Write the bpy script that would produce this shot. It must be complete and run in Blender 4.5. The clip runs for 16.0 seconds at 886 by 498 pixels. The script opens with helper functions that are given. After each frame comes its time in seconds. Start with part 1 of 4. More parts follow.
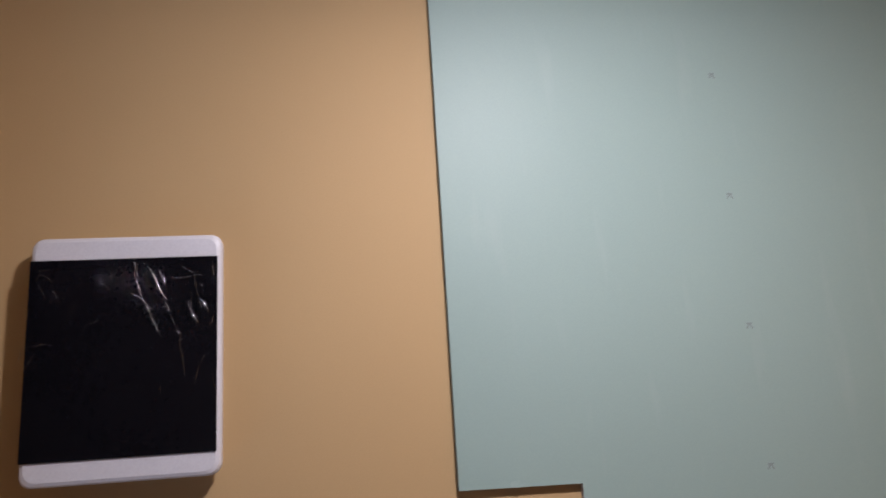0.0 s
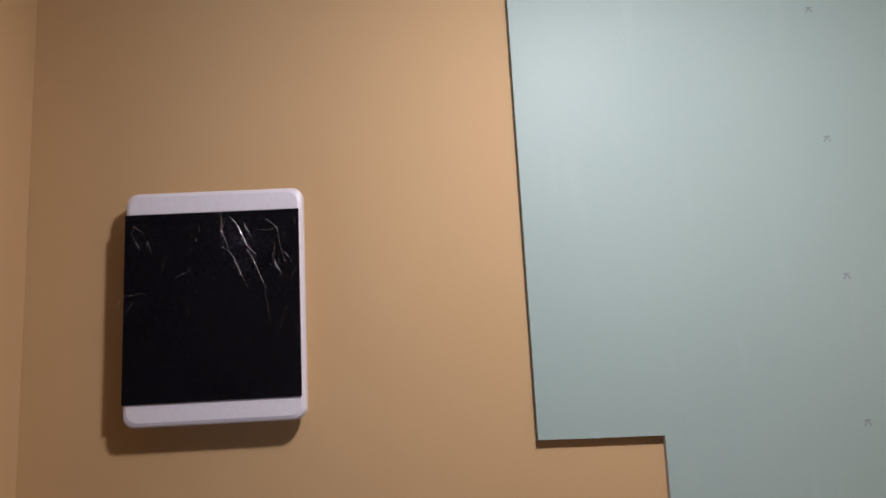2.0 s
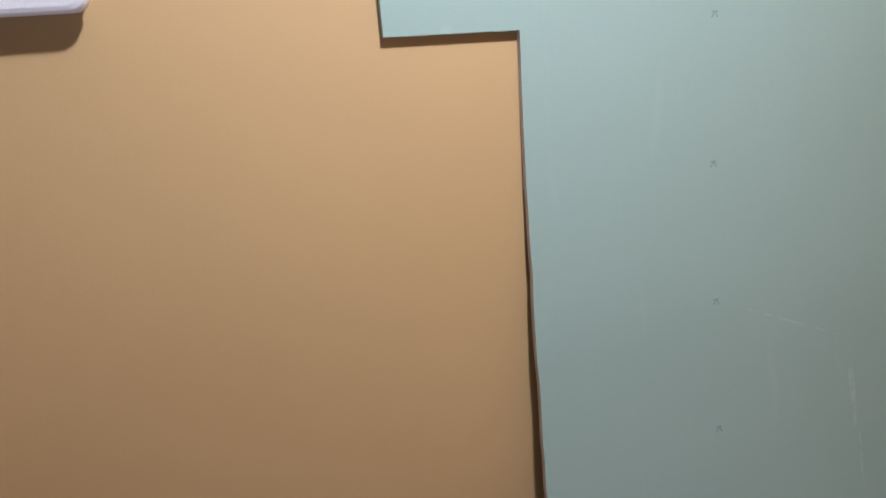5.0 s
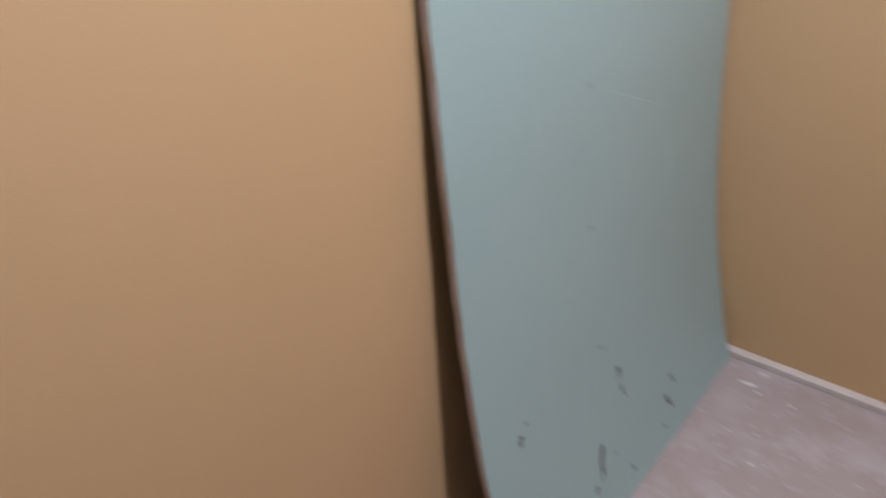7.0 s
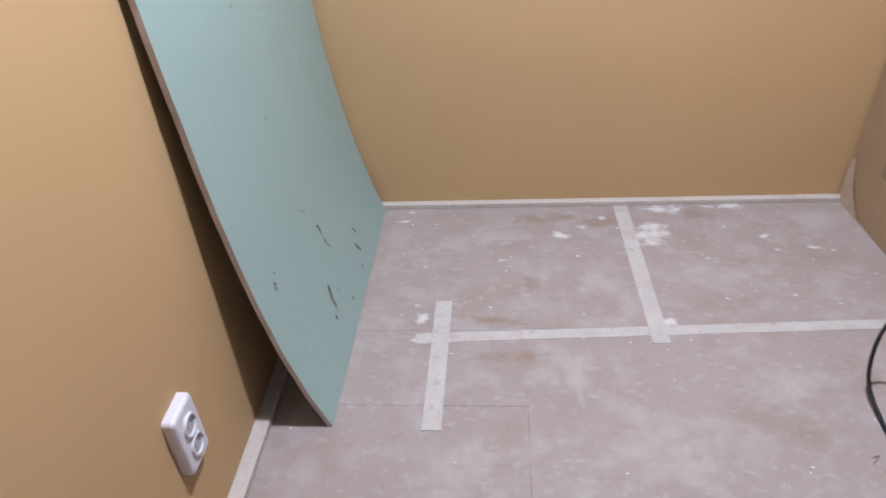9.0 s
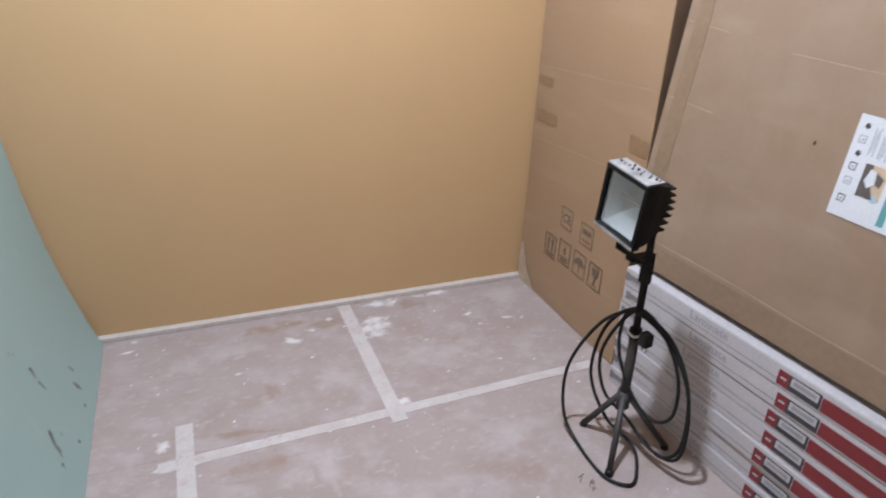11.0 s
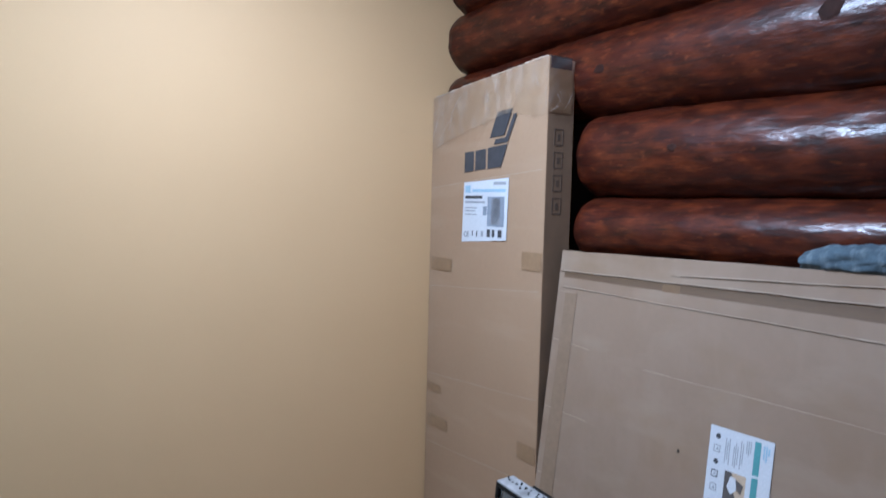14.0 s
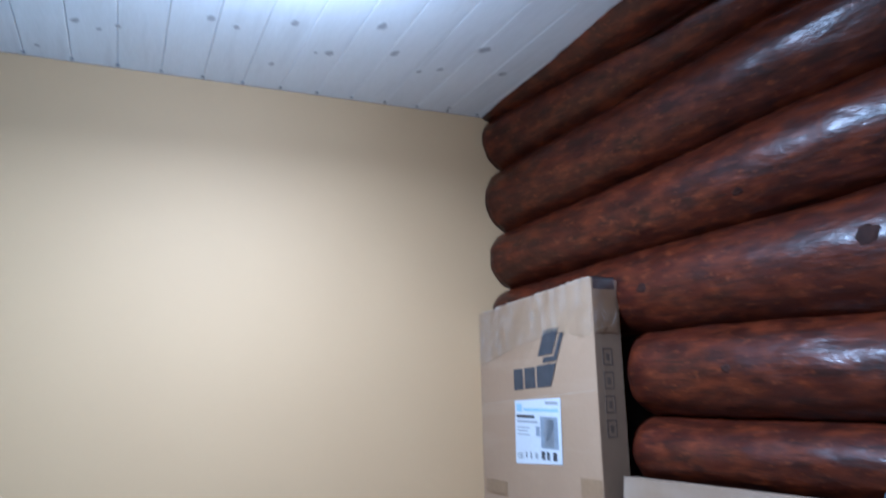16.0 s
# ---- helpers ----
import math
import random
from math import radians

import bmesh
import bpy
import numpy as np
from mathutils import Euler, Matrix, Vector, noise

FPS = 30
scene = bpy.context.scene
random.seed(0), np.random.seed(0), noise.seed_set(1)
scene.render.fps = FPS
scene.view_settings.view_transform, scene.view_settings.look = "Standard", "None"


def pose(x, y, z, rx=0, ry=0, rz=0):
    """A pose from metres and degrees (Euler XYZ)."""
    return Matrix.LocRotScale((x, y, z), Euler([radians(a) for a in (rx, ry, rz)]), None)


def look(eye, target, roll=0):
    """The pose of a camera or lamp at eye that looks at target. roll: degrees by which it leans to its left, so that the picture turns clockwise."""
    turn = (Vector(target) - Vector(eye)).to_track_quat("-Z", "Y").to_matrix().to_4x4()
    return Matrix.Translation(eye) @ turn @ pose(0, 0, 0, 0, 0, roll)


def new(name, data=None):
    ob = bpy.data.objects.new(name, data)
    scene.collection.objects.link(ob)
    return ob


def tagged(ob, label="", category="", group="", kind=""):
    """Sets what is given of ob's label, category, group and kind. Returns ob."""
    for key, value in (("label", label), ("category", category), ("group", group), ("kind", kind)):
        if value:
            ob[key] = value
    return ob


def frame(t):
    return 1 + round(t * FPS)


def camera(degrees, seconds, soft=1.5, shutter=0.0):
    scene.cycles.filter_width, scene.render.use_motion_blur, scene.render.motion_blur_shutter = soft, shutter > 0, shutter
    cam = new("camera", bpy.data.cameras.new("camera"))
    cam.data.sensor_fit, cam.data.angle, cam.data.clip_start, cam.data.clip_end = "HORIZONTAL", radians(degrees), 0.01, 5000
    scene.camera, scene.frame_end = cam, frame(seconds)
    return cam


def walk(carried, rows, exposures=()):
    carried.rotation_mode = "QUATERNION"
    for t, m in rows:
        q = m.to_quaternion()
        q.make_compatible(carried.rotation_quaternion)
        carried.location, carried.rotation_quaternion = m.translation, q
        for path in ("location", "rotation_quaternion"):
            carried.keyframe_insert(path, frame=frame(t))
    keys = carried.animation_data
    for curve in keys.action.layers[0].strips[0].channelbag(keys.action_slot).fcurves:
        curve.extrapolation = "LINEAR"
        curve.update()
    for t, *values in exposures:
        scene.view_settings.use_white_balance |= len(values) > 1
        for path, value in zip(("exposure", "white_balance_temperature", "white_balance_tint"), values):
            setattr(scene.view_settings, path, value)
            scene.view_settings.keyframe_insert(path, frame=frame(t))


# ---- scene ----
cam = camera(65.2, 16.0, soft=1.6, shutter=0.5)
PATH = [
    (0, (1.244, -1.381, 1.57), (-0.69, -1.087, 1.984), -3.6),
    (0.5, (1.235, -1.384, 1.56), (-0.718, -1.196, 1.948), -3.7),
    (1, (1.238, -1.374, 1.542), (-0.725, -1.25, 1.903), -4.0),
    (1.5, (1.23, -1.373, 1.555), (-0.741, -1.307, 1.888), -3.7),
    (2, (1.233, -1.386, 1.554), (-0.741, -1.309, 1.869), -3.0),
    (2.5, (1.224, -1.394, 1.535), (-0.759, -1.234, 1.748), -2.3),
    (3, (1.199, -1.404, 1.496), (-0.787, -1.166, 1.539), -2.0),
    (3.5, (1.177, -1.415, 1.459), (-0.794, -1.121, 1.3), -1.9),
    (4, (1.182, -1.416, 1.393), (-0.775, -1.097, 1.13), -2.3),
    (4.5, (1.153, -1.402, 1.377), (-0.755, -0.972, 0.962), -3.4),
    (6.8, (0.613, -1.565, 1.295), (-0.754, -0.487, 0.311), -5.9),
    (7, (0.567, -1.588, 1.265), (-0.566, -0.314, 0.22), -3.6),
    (7.5, (0.552, -1.757, 1.281), (-0.066, -0.222, 0.157), -5.8),
    (8, (0.589, -1.876, 1.296), (0.197, -0.291, 0.141), -5.1),
    (8.2, (0.617, -1.922, 1.301), (0.264, -0.34, 0.128), -5.0),
    (10.3, (0.583, -2.195, 1.323), (0.895, -0.537, 0.25), 0.0),
    (10.5, (0.576, -2.207, 1.329), (0.995, -0.54, 0.305), 1.0),
    (11, (0.563, -2.201, 1.353), (1.196, -0.532, 0.452), 1.8),
    (11.5, (0.564, -2.203, 1.375), (1.321, -0.553, 0.535), 2.6),
    (12, (0.567, -2.212, 1.406), (1.474, -0.564, 0.727), 2.7),
    (12.5, (0.567, -2.22, 1.435), (1.535, -0.553, 0.899), 3.0),
    (13, (0.566, -2.235, 1.477), (1.52, -0.52, 1.089), 1.4),
    (13.5, (0.554, -2.254, 1.494), (1.486, -0.502, 1.245), 0.7),
    (14, (0.554, -2.252, 1.505), (1.52, -0.508, 1.347), 0.8),
    (14.5, (0.552, -2.255, 1.542), (1.554, -0.525, 1.485), 1.8),
    (15, (0.536, -2.257, 1.555), (1.531, -0.523, 1.627), 1.1),
    (15.5, (0.558, -2.258, 1.612), (1.505, -0.507, 1.803), -0.6),
    (16, (0.558, -2.264, 1.645), (1.392, -0.481, 1.996), -2.0),
]
EXPOSURES = [(0, -0.84, 6080, 19), (1.5, -0.8, 6200, 21), (3, -0.58, 6080, 19), (4, -0.28, 6200, 17), (4.5, -0.1, 5880, 10), (6.8, 0.12, 5600, 18), (7.5, 0.26, 5560, 18), (8.2, 0.52, 5440, 15), (10.3, 0.66, 5320, 9), (11.5, 0.52, 5380, 11), (13, 0.32, 4880, 8),
             (14.5, 0.12, 4400, 7), (15.5, 0.2, 4220, 6), (16, 0.15, 4120, 6)]
walk(cam, [(t, look(eye, target, roll)) for t, eye, target, roll in PATH], EXPOSURES)

# ---- world and lights ----
world = bpy.data.worlds.new("world")
scene.world = world
world.use_nodes = True
sky = world.node_tree.nodes.new("ShaderNodeTexSky")
sky.sky_type, sky.sun_disc = "NISHITA", False
sky.sun_elevation, sky.sun_rotation = radians(25), radians(200)
world.node_tree.links.new(sky.outputs[0], world.node_tree.nodes["Background"].inputs[0])
world.node_tree.nodes["Background"].inputs[1].default_value = 0.05

BULB = (0.86, -0.98, 2.47)  # hanging bulb, brighter downwards
bulb = bpy.data.lights.new("hanging_bulb", "POINT")
bulb.energy, bulb.color, bulb.shadow_soft_size = 20, (1.0, 0.96, 0.93), 0.05
new("hanging_bulb", bulb).matrix_world = pose(*BULB)
beam = bpy.data.lights.new("hanging_bulb_downward", "AREA")
beam.energy, beam.color, beam.shape, beam.size = 35, (1.0, 0.96, 0.93), "DISK", 0.10
new("hanging_bulb_downward", beam).matrix_world = pose(BULB[0], BULB[1], BULB[2] - 0.055)
# unseen cool fill added to brighten the ceiling; its doorway is assumed
day = bpy.data.lights.new("daylight_ceiling_fill", "AREA")
day.energy, day.color, day.shape, day.size, day.size_y = 4.5, (0.55, 0.74, 1.0), "RECTANGLE", 0.8, 1.8
day.spread = radians(60)
new("daylight_ceiling_fill", day).matrix_world = look((0.9, -2.95, 1.0), (0.45, -1.5, 2.64))

# ---- materials ----


def mat(name, color, color2=None, rough=0.6, scale=6.0, fine=90.0, stretch=(1, 1, 1), bump=0.15, metal=0.0, coat=0.0, mix=0.5, detail=6.0,
        rough2=None, spec=0.5, dist=0.002, grain=0.18):
    m = bpy.data.materials.new(name)
    m.use_nodes = True
    nt = m.node_tree
    b = nt.nodes["Principled BSDF"]
    b.inputs["Metallic"].default_value = metal
    b.inputs["Coat Weight"].default_value = coat
    b.inputs["Coat Roughness"].default_value = 0.12
    b.inputs["Specular IOR Level"].default_value = spec
    tc = nt.nodes.new("ShaderNodeTexCoord")
    mp = nt.nodes.new("ShaderNodeMapping")
    mp.inputs["Scale"].default_value = stretch
    nt.links.new(tc.outputs["Object"], mp.inputs["Vector"])
    n1 = nt.nodes.new("ShaderNodeTexNoise")
    n1.inputs["Scale"].default_value, n1.inputs["Detail"].default_value = scale, detail
    n2 = nt.nodes.new("ShaderNodeTexNoise")
    n2.inputs["Scale"].default_value, n2.inputs["Detail"].default_value = fine, 4.0
    for n in (n1, n2):
        nt.links.new(mp.outputs[0], n.inputs["Vector"])
    ramp = nt.nodes.new("ShaderNodeValToRGB")
    ramp.color_ramp.elements[0].position, ramp.color_ramp.elements[1].position = 0.5 - mix / 2, 0.5 + mix / 2
    c2 = color2 or tuple(c * 0.86 for c in color)
    ramp.color_ramp.elements[0].color, ramp.color_ramp.elements[1].color = (*c2, 1), (*color, 1)
    nt.links.new(n1.outputs["Fac"], ramp.inputs[0])
    mul = nt.nodes.new("ShaderNodeMix")
    mul.data_type, mul.blend_type = "RGBA", "OVERLAY"
    mul.inputs["Factor"].default_value = grain
    nt.links.new(ramp.outputs[0], mul.inputs["A"])
    nt.links.new(n2.outputs["Fac"], mul.inputs["B"])
    nt.links.new(mul.outputs["Result"], b.inputs["Base Color"])
    mr = nt.nodes.new("ShaderNodeMapRange")
    mr.inputs["To Min"].default_value, mr.inputs["To Max"].default_value = rough, rough2 if rough2 is not None else min(1, rough * 1.2)
    nt.links.new(n1.outputs["Fac"], mr.inputs["Value"])
    nt.links.new(mr.outputs[0], b.inputs["Roughness"])
    if bump:
        bp = nt.nodes.new("ShaderNodeBump")
        bp.inputs["Strength"].default_value, bp.inputs["Distance"].default_value = bump, dist
        nt.links.new(n2.outputs["Fac"], bp.inputs["Height"])
        nt.links.new(bp.outputs[0], b.inputs["Normal"])
    return m


def layer(m, color, scale, low, high, stretch=(1, 1, 1), seed=0.0, rough=None):
    """A second colour in irregular patches over a material."""
    nt = m.node_tree
    b = nt.nodes["Principled BSDF"]
    src = b.inputs["Base Color"].links[0].from_socket
    tc = nt.nodes.new("ShaderNodeTexCoord")
    mp = nt.nodes.new("ShaderNodeMapping")
    mp.inputs["Scale"].default_value, mp.inputs["Location"].default_value = stretch, (seed, seed * 0.7, seed * 1.3)
    nt.links.new(tc.outputs["Object"], mp.inputs["Vector"])
    n = nt.nodes.new("ShaderNodeTexNoise")
    n.inputs["Scale"].default_value, n.inputs["Detail"].default_value = scale, 7.0
    nt.links.new(mp.outputs[0], n.inputs["Vector"])
    mr = nt.nodes.new("ShaderNodeMapRange")
    mr.inputs["From Min"].default_value, mr.inputs["From Max"].default_value = low, high
    nt.links.new(n.outputs["Fac"], mr.inputs["Value"])
    mx = nt.nodes.new("ShaderNodeMix")
    mx.data_type = "RGBA"
    nt.links.new(mr.outputs[0], mx.inputs["Factor"])
    nt.links.new(src, mx.inputs["A"])
    mx.inputs["B"].default_value = (*color, 1)
    nt.links.new(mx.outputs["Result"], b.inputs["Base Color"])
    return m


def stained(m, color, scale, ragged=1.0, seed=0.0, soft=0.45):
    """A colour that covers a material where the mesh's "cover" is high, with a ragged soft rim."""
    nt = m.node_tree
    b = nt.nodes["Principled BSDF"]
    src = b.inputs["Base Color"].links[0].from_socket
    at = nt.nodes.new("ShaderNodeAttribute")
    at.attribute_name = "cover"
    tc = nt.nodes.new("ShaderNodeTexCoord")
    mp = nt.nodes.new("ShaderNodeMapping")
    mp.inputs["Location"].default_value = (seed, seed * 0.7, seed * 1.3)
    n = nt.nodes.new("ShaderNodeTexNoise")
    n.inputs["Scale"].default_value, n.inputs["Detail"].default_value = scale, 8.0
    nt.links.new(tc.outputs["Object"], mp.inputs["Vector"])
    nt.links.new(mp.outputs[0], n.inputs["Vector"])
    off = nt.nodes.new("ShaderNodeMath")
    off.operation = "MULTIPLY_ADD"
    off.inputs[1].default_value, off.inputs[2].default_value = 2.4 * ragged, -1.2 * ragged - 0.35
    nt.links.new(n.outputs["Fac"], off.inputs[0])
    add = nt.nodes.new("ShaderNodeMath")
    nt.links.new(off.outputs[0], add.inputs[0])
    nt.links.new(at.outputs["Fac"], add.inputs[1])
    lim = nt.nodes.new("ShaderNodeMapRange")
    lim.inputs["From Min"].default_value, lim.inputs["From Max"].default_value = 0.0, soft
    nt.links.new(add.outputs[0], lim.inputs["Value"])
    low = nt.nodes.new("ShaderNodeMath")
    low.operation = "MULTIPLY"
    edge = nt.nodes.new("ShaderNodeMapRange")
    edge.inputs["From Max"].default_value = 0.25
    nt.links.new(at.outputs["Fac"], edge.inputs["Value"])
    nt.links.new(lim.outputs[0], low.inputs[0])
    nt.links.new(edge.outputs[0], low.inputs[1])
    mx = nt.nodes.new("ShaderNodeMix")
    mx.data_type = "RGBA"
    nt.links.new(low.outputs[0], mx.inputs["Factor"])
    nt.links.new(src, mx.inputs["A"])
    mx.inputs["B"].default_value = (*color, 1)
    nt.links.new(mx.outputs["Result"], b.inputs["Base Color"])
    return m


WALL = mat("tan_wallpaper", (0.464, 0.308, 0.15), (0.442, 0.291, 0.14), 0.62, 3.0, 420, (1, 1, 1), 0.05, mix=0.6, spec=0.35, dist=0.0006, grain=0.08)


def floor_board(name):
    m = mat(name, (0.305, 0.254, 0.237), (0.278, 0.223, 0.202), 0.72, 5.0, 90, bump=0.05, mix=0.45, grain=0.09)
    layer(m, (0.355, 0.31, 0.298), 11, 0.50, 0.78, seed=3.1)
    layer(m, (0.25, 0.189, 0.156), 6, 0.56, 0.84, seed=9.4)
    layer(m, (0.37, 0.33, 0.319), 34, 0.56, 0.82, (1, 1.5, 1), seed=12.3)
    return layer(m, (0.54, 0.52, 0.51), 45, 0.725, 0.765, seed=5.7)


FLOOR = floor_board("grey_floor_board")
STRIP = mat("pale_strip", (0.50, 0.445, 0.40), (0.43, 0.37, 0.32), 0.7, 9, 60)
TAPE = mat("joint_tape", (0.46, 0.427, 0.412), (0.395, 0.355, 0.337), 0.7, 14, 90, mix=0.5, grain=0.12)
layer(TAPE, (0.385, 0.33, 0.305), 18, 0.52, 0.72, seed=8.8)
layer(TAPE, (0.355, 0.295, 0.272), 50, 0.60, 0.72, seed=3.3)
PUTTY = mat("white_putty", (0.58, 0.56, 0.56), (0.48, 0.45, 0.44), 0.8, 18, 80, mix=0.5)
SCRAPE = stained(floor_board("floor_with_scrape"), (0.375, 0.333, 0.32), 24, 0.8, seed=1.3, soft=1.3)
STAIN = stained(floor_board("floor_with_stain"), (0.232, 0.168, 0.128), 18, 0.8, seed=6.2, soft=0.9)
SMEAR = stained(floor_board("floor_with_putty"), (0.53, 0.507, 0.502), 30, 1.0, seed=2.9, soft=0.75)
def pine(name):
    m = mat(name, (0.74, 0.725, 0.705), (0.65, 0.63, 0.60), 0.5, 2.5, 30, (7, 0.7, 7), 0.08, mix=0.7)
    return layer(m, (0.57, 0.55, 0.52), 5, 0.55, 0.85, (5, 0.5, 5), seed=4.2)


CEIL = pine("whitewashed_pine")
KNOT = stained(pine("pine_with_knot"), (0.36, 0.34, 0.335), 45, 0.45, seed=2.0)
NAIL = mat("nail_head", (0.30, 0.29, 0.29), (0.2, 0.19, 0.19), 0.5, 60, 120)


def green_paper(name):
    m = mat(name, (0.278, 0.37, 0.34), (0.26, 0.35, 0.321), 0.5, 2.5, 420, (1, 1, 1), 0.02, mix=0.6, dist=0.0006, grain=0.06)
    return layer(m, (0.315, 0.395, 0.37), 4, 0.6, 0.9, (1, 5, 0.8), seed=2.2)


BOARD = green_paper("green_board_paper")
GYPSUM = mat("gypsum_edge", (0.52, 0.455, 0.42), (0.44, 0.375, 0.335), 0.9, 30, 150, bump=0.5)
MARK = mat("grey_print", (0.22, 0.27, 0.26), (0.18, 0.22, 0.21), 0.7, 40, 120, bump=0)
DIRT = layer(green_paper("board_with_dirt"), (0.06, 0.052, 0.038), 60, 0.32, 0.52, seed=1.1)
SCUFF = layer(green_paper("board_with_scuff"), (0.325, 0.41, 0.385), 40, 0.40, 0.62, seed=1.7)
PLASTIC = mat("white_plastic", (0.62, 0.595, 0.63), (0.60, 0.575, 0.61), 0.35, 4, 300, bump=0.03)
DOOR = mat("black_glossy_door", (0.006, 0.006, 0.008), (0.004, 0.004, 0.006), 0.2, 5, 100, bump=0.0, spec=0.2)
# darker grey than the plate, paints the shade inside the wells
SOCKETHOLE = mat("socket_well_shade", (0.40, 0.385, 0.40), (0.36, 0.345, 0.36), 0.5, 10, 100, bump=0)
LOG = mat("red_stained_log", (0.058, 0.0102, 0.0035), (0.013, 0.0034, 0.002), 0.36, 6.0, 11, (5, 1.5, 5), 0.34, coat=0.34, mix=0.55, rough2=0.55, dist=0.008, spec=0.1, grain=0.12)
for link in list(LOG.node_tree.nodes["Principled BSDF"].inputs["Normal"].links):
    LOG.node_tree.links.new(link.from_socket, LOG.node_tree.nodes["Principled BSDF"].inputs["Coat Normal"])
layer(LOG, (0.094, 0.0195, 0.005), 15.0, 0.44, 0.76, (2.0, 0.8, 2.0), seed=4.4)
layer(LOG, (0.017, 0.0058, 0.0037), 12.0, 0.50, 0.82, (2.6, 0.9, 2.6), seed=7.7)
layer(LOG, (0.014, 0.005, 0.0033), 34.0, 0.52, 0.78, (3.2, 0.35, 3.2), seed=1.9)
layer(LOG, (0.118, 0.028, 0.0073), 46.0, 0.58, 0.80, (1.6, 0.6, 1.6), seed=9.1)
LOG.node_tree.nodes["Principled BSDF"].inputs["Coat Roughness"].default_value = 0.23
LOGKNOT = mat("log_knot", (0.016, 0.007, 0.005), (0.032, 0.012, 0.007), 0.6, 40, 90, coat=0.0, spec=0.1, bump=0.4)
# near-black colour stands in for the shade inside gaps and openings
DARK = mat("recess_shade", (0.02, 0.014, 0.012), (0.03, 0.02, 0.016), 0.9, 5, 60)
CARD = mat("brown_cardboard", (0.31, 0.205, 0.119), (0.28, 0.182, 0.104), 0.6, 3.0, 60, (1, 1, 1), 0.02, mix=0.6, grain=0.05)
CARD2 = mat("grey_brown_cardboard", (0.243, 0.174, 0.119), (0.212, 0.148, 0.098), 0.44, 3.5, 60, (1, 1, 1), 0.02, mix=0.6, dist=0.001, grain=0.05)
layer(CARD, (0.265, 0.168, 0.094), 2.2, 0.5, 0.8, (1, 1, 0.5), seed=3.3)
layer(CARD2, (0.215, 0.149, 0.096), 2.6, 0.52, 0.78, (1, 0.7, 1), seed=5.1)
layer(CARD, (0.335, 0.232, 0.143), 5, 0.54, 0.80, (1, 0.4, 2.5), seed=8.2)
layer(CARD2, (0.285, 0.217, 0.152), 7, 0.52, 0.80, (1, 0.5, 1.4), seed=2.7)
layer(CARD2, (0.20, 0.132, 0.076), 4.2, 0.50, 0.78, (1, 1, 1.6), seed=11.3)
layer(CARD2, (0.262, 0.194, 0.136), 6, 0.52, 0.92, (1, 1.8, 0.7), seed=6.6)
BAND = mat("dark_band_cardboard", (0.13, 0.085, 0.05), (0.098, 0.062, 0.036), 0.4, 5, 60, (1, 0.5, 9), 0.05, mix=0.5)
# darker copy of the cardboard: the narrow side's shade is put into its colour
CARDSIDE = layer(mat("shaded_side_cardboard", (0.175, 0.114, 0.066), (0.14, 0.089, 0.051), 0.6, 6, 60, (1, 1, 0.6), 0.05, mix=0.6, grain=0.08), (0.11, 0.072, 0.044), 14, 0.52, 0.78, (1, 1, 0.5), seed=3.8)
CARDEDGE = mat("cardboard_edge", (0.43, 0.34, 0.255), (0.36, 0.26, 0.18), 0.7, 30, 120)
CREASE = mat("cardboard_fold", (0.40, 0.32, 0.24), (0.31, 0.24, 0.175), 0.65, 20, 120)
BTAPE2 = mat("faded_packing_tape", (0.214, 0.148, 0.094), (0.188, 0.128, 0.079), 0.45, 8, 60, bump=0.1)
DARKTAPE = mat("dark_packing_tape", (0.155, 0.098, 0.052), (0.135, 0.083, 0.043), 0.4, 8, 60, bump=0.1)
BTAPE = mat("brown_packing_tape", (0.24, 0.153, 0.082), (0.22, 0.14, 0.074), 0.35, 8, 60, bump=0.1)
PAPER = mat("white_label_paper", (0.54, 0.55, 0.575), (0.50, 0.51, 0.535), 0.5, 6, 200, bump=0.02)
# white colour paints the glints along the tape's folds
TAPEFOLD = mat("white_glint_tape_fold", (0.62, 0.60, 0.57), (0.45, 0.41, 0.36), 0.2, 40, 120, bump=0.0)
INK = mat("black_ink", (0.03, 0.03, 0.035), (0.045, 0.045, 0.05), 0.6, 30, 200, bump=0)
FADED = mat("faded_ink", (0.11, 0.075, 0.053), (0.15, 0.104, 0.073), 0.7, 30, 200, bump=0)
SIDEINK = mat("worn_ink", (0.06, 0.041, 0.028), (0.10, 0.067, 0.043), 0.7, 30, 200, bump=0)
GREYINK = mat("grey_ink", (0.29, 0.295, 0.315), (0.24, 0.245, 0.26), 0.6, 30, 200, bump=0)
TEAL = mat("teal_ink", (0.10, 0.26, 0.27), (0.09, 0.24, 0.25), 0.5, 30, 200, bump=0)
BLUE = mat("blue_ink", (0.32, 0.44, 0.54), (0.27, 0.39, 0.50), 0.5, 30, 200, bump=0)
PICGREY = mat("picture_grey", (0.25, 0.28, 0.33), (0.17, 0.19, 0.23), 0.5, 30, 200, bump=0)
PICTAN = mat("picture_tan", (0.48, 0.39, 0.28), (0.40, 0.30, 0.2), 0.5, 30, 200, bump=0)
PICDARK = mat("picture_dark", (0.06, 0.052, 0.05), (0.10, 0.085, 0.075), 0.5, 30, 200, bump=0)
RED = mat("red_print", (0.17, 0.02, 0.023), (0.145, 0.017, 0.02), 0.4, 8, 120, bump=0.05)
PACK = mat("white_carton", (0.45, 0.43, 0.44), (0.41, 0.39, 0.40), 0.5, 5, 160, bump=0.08)
LINE = mat("dark_seam", (0.16, 0.15, 0.15), (0.2, 0.19, 0.19), 0.8, 30, 120, bump=0)
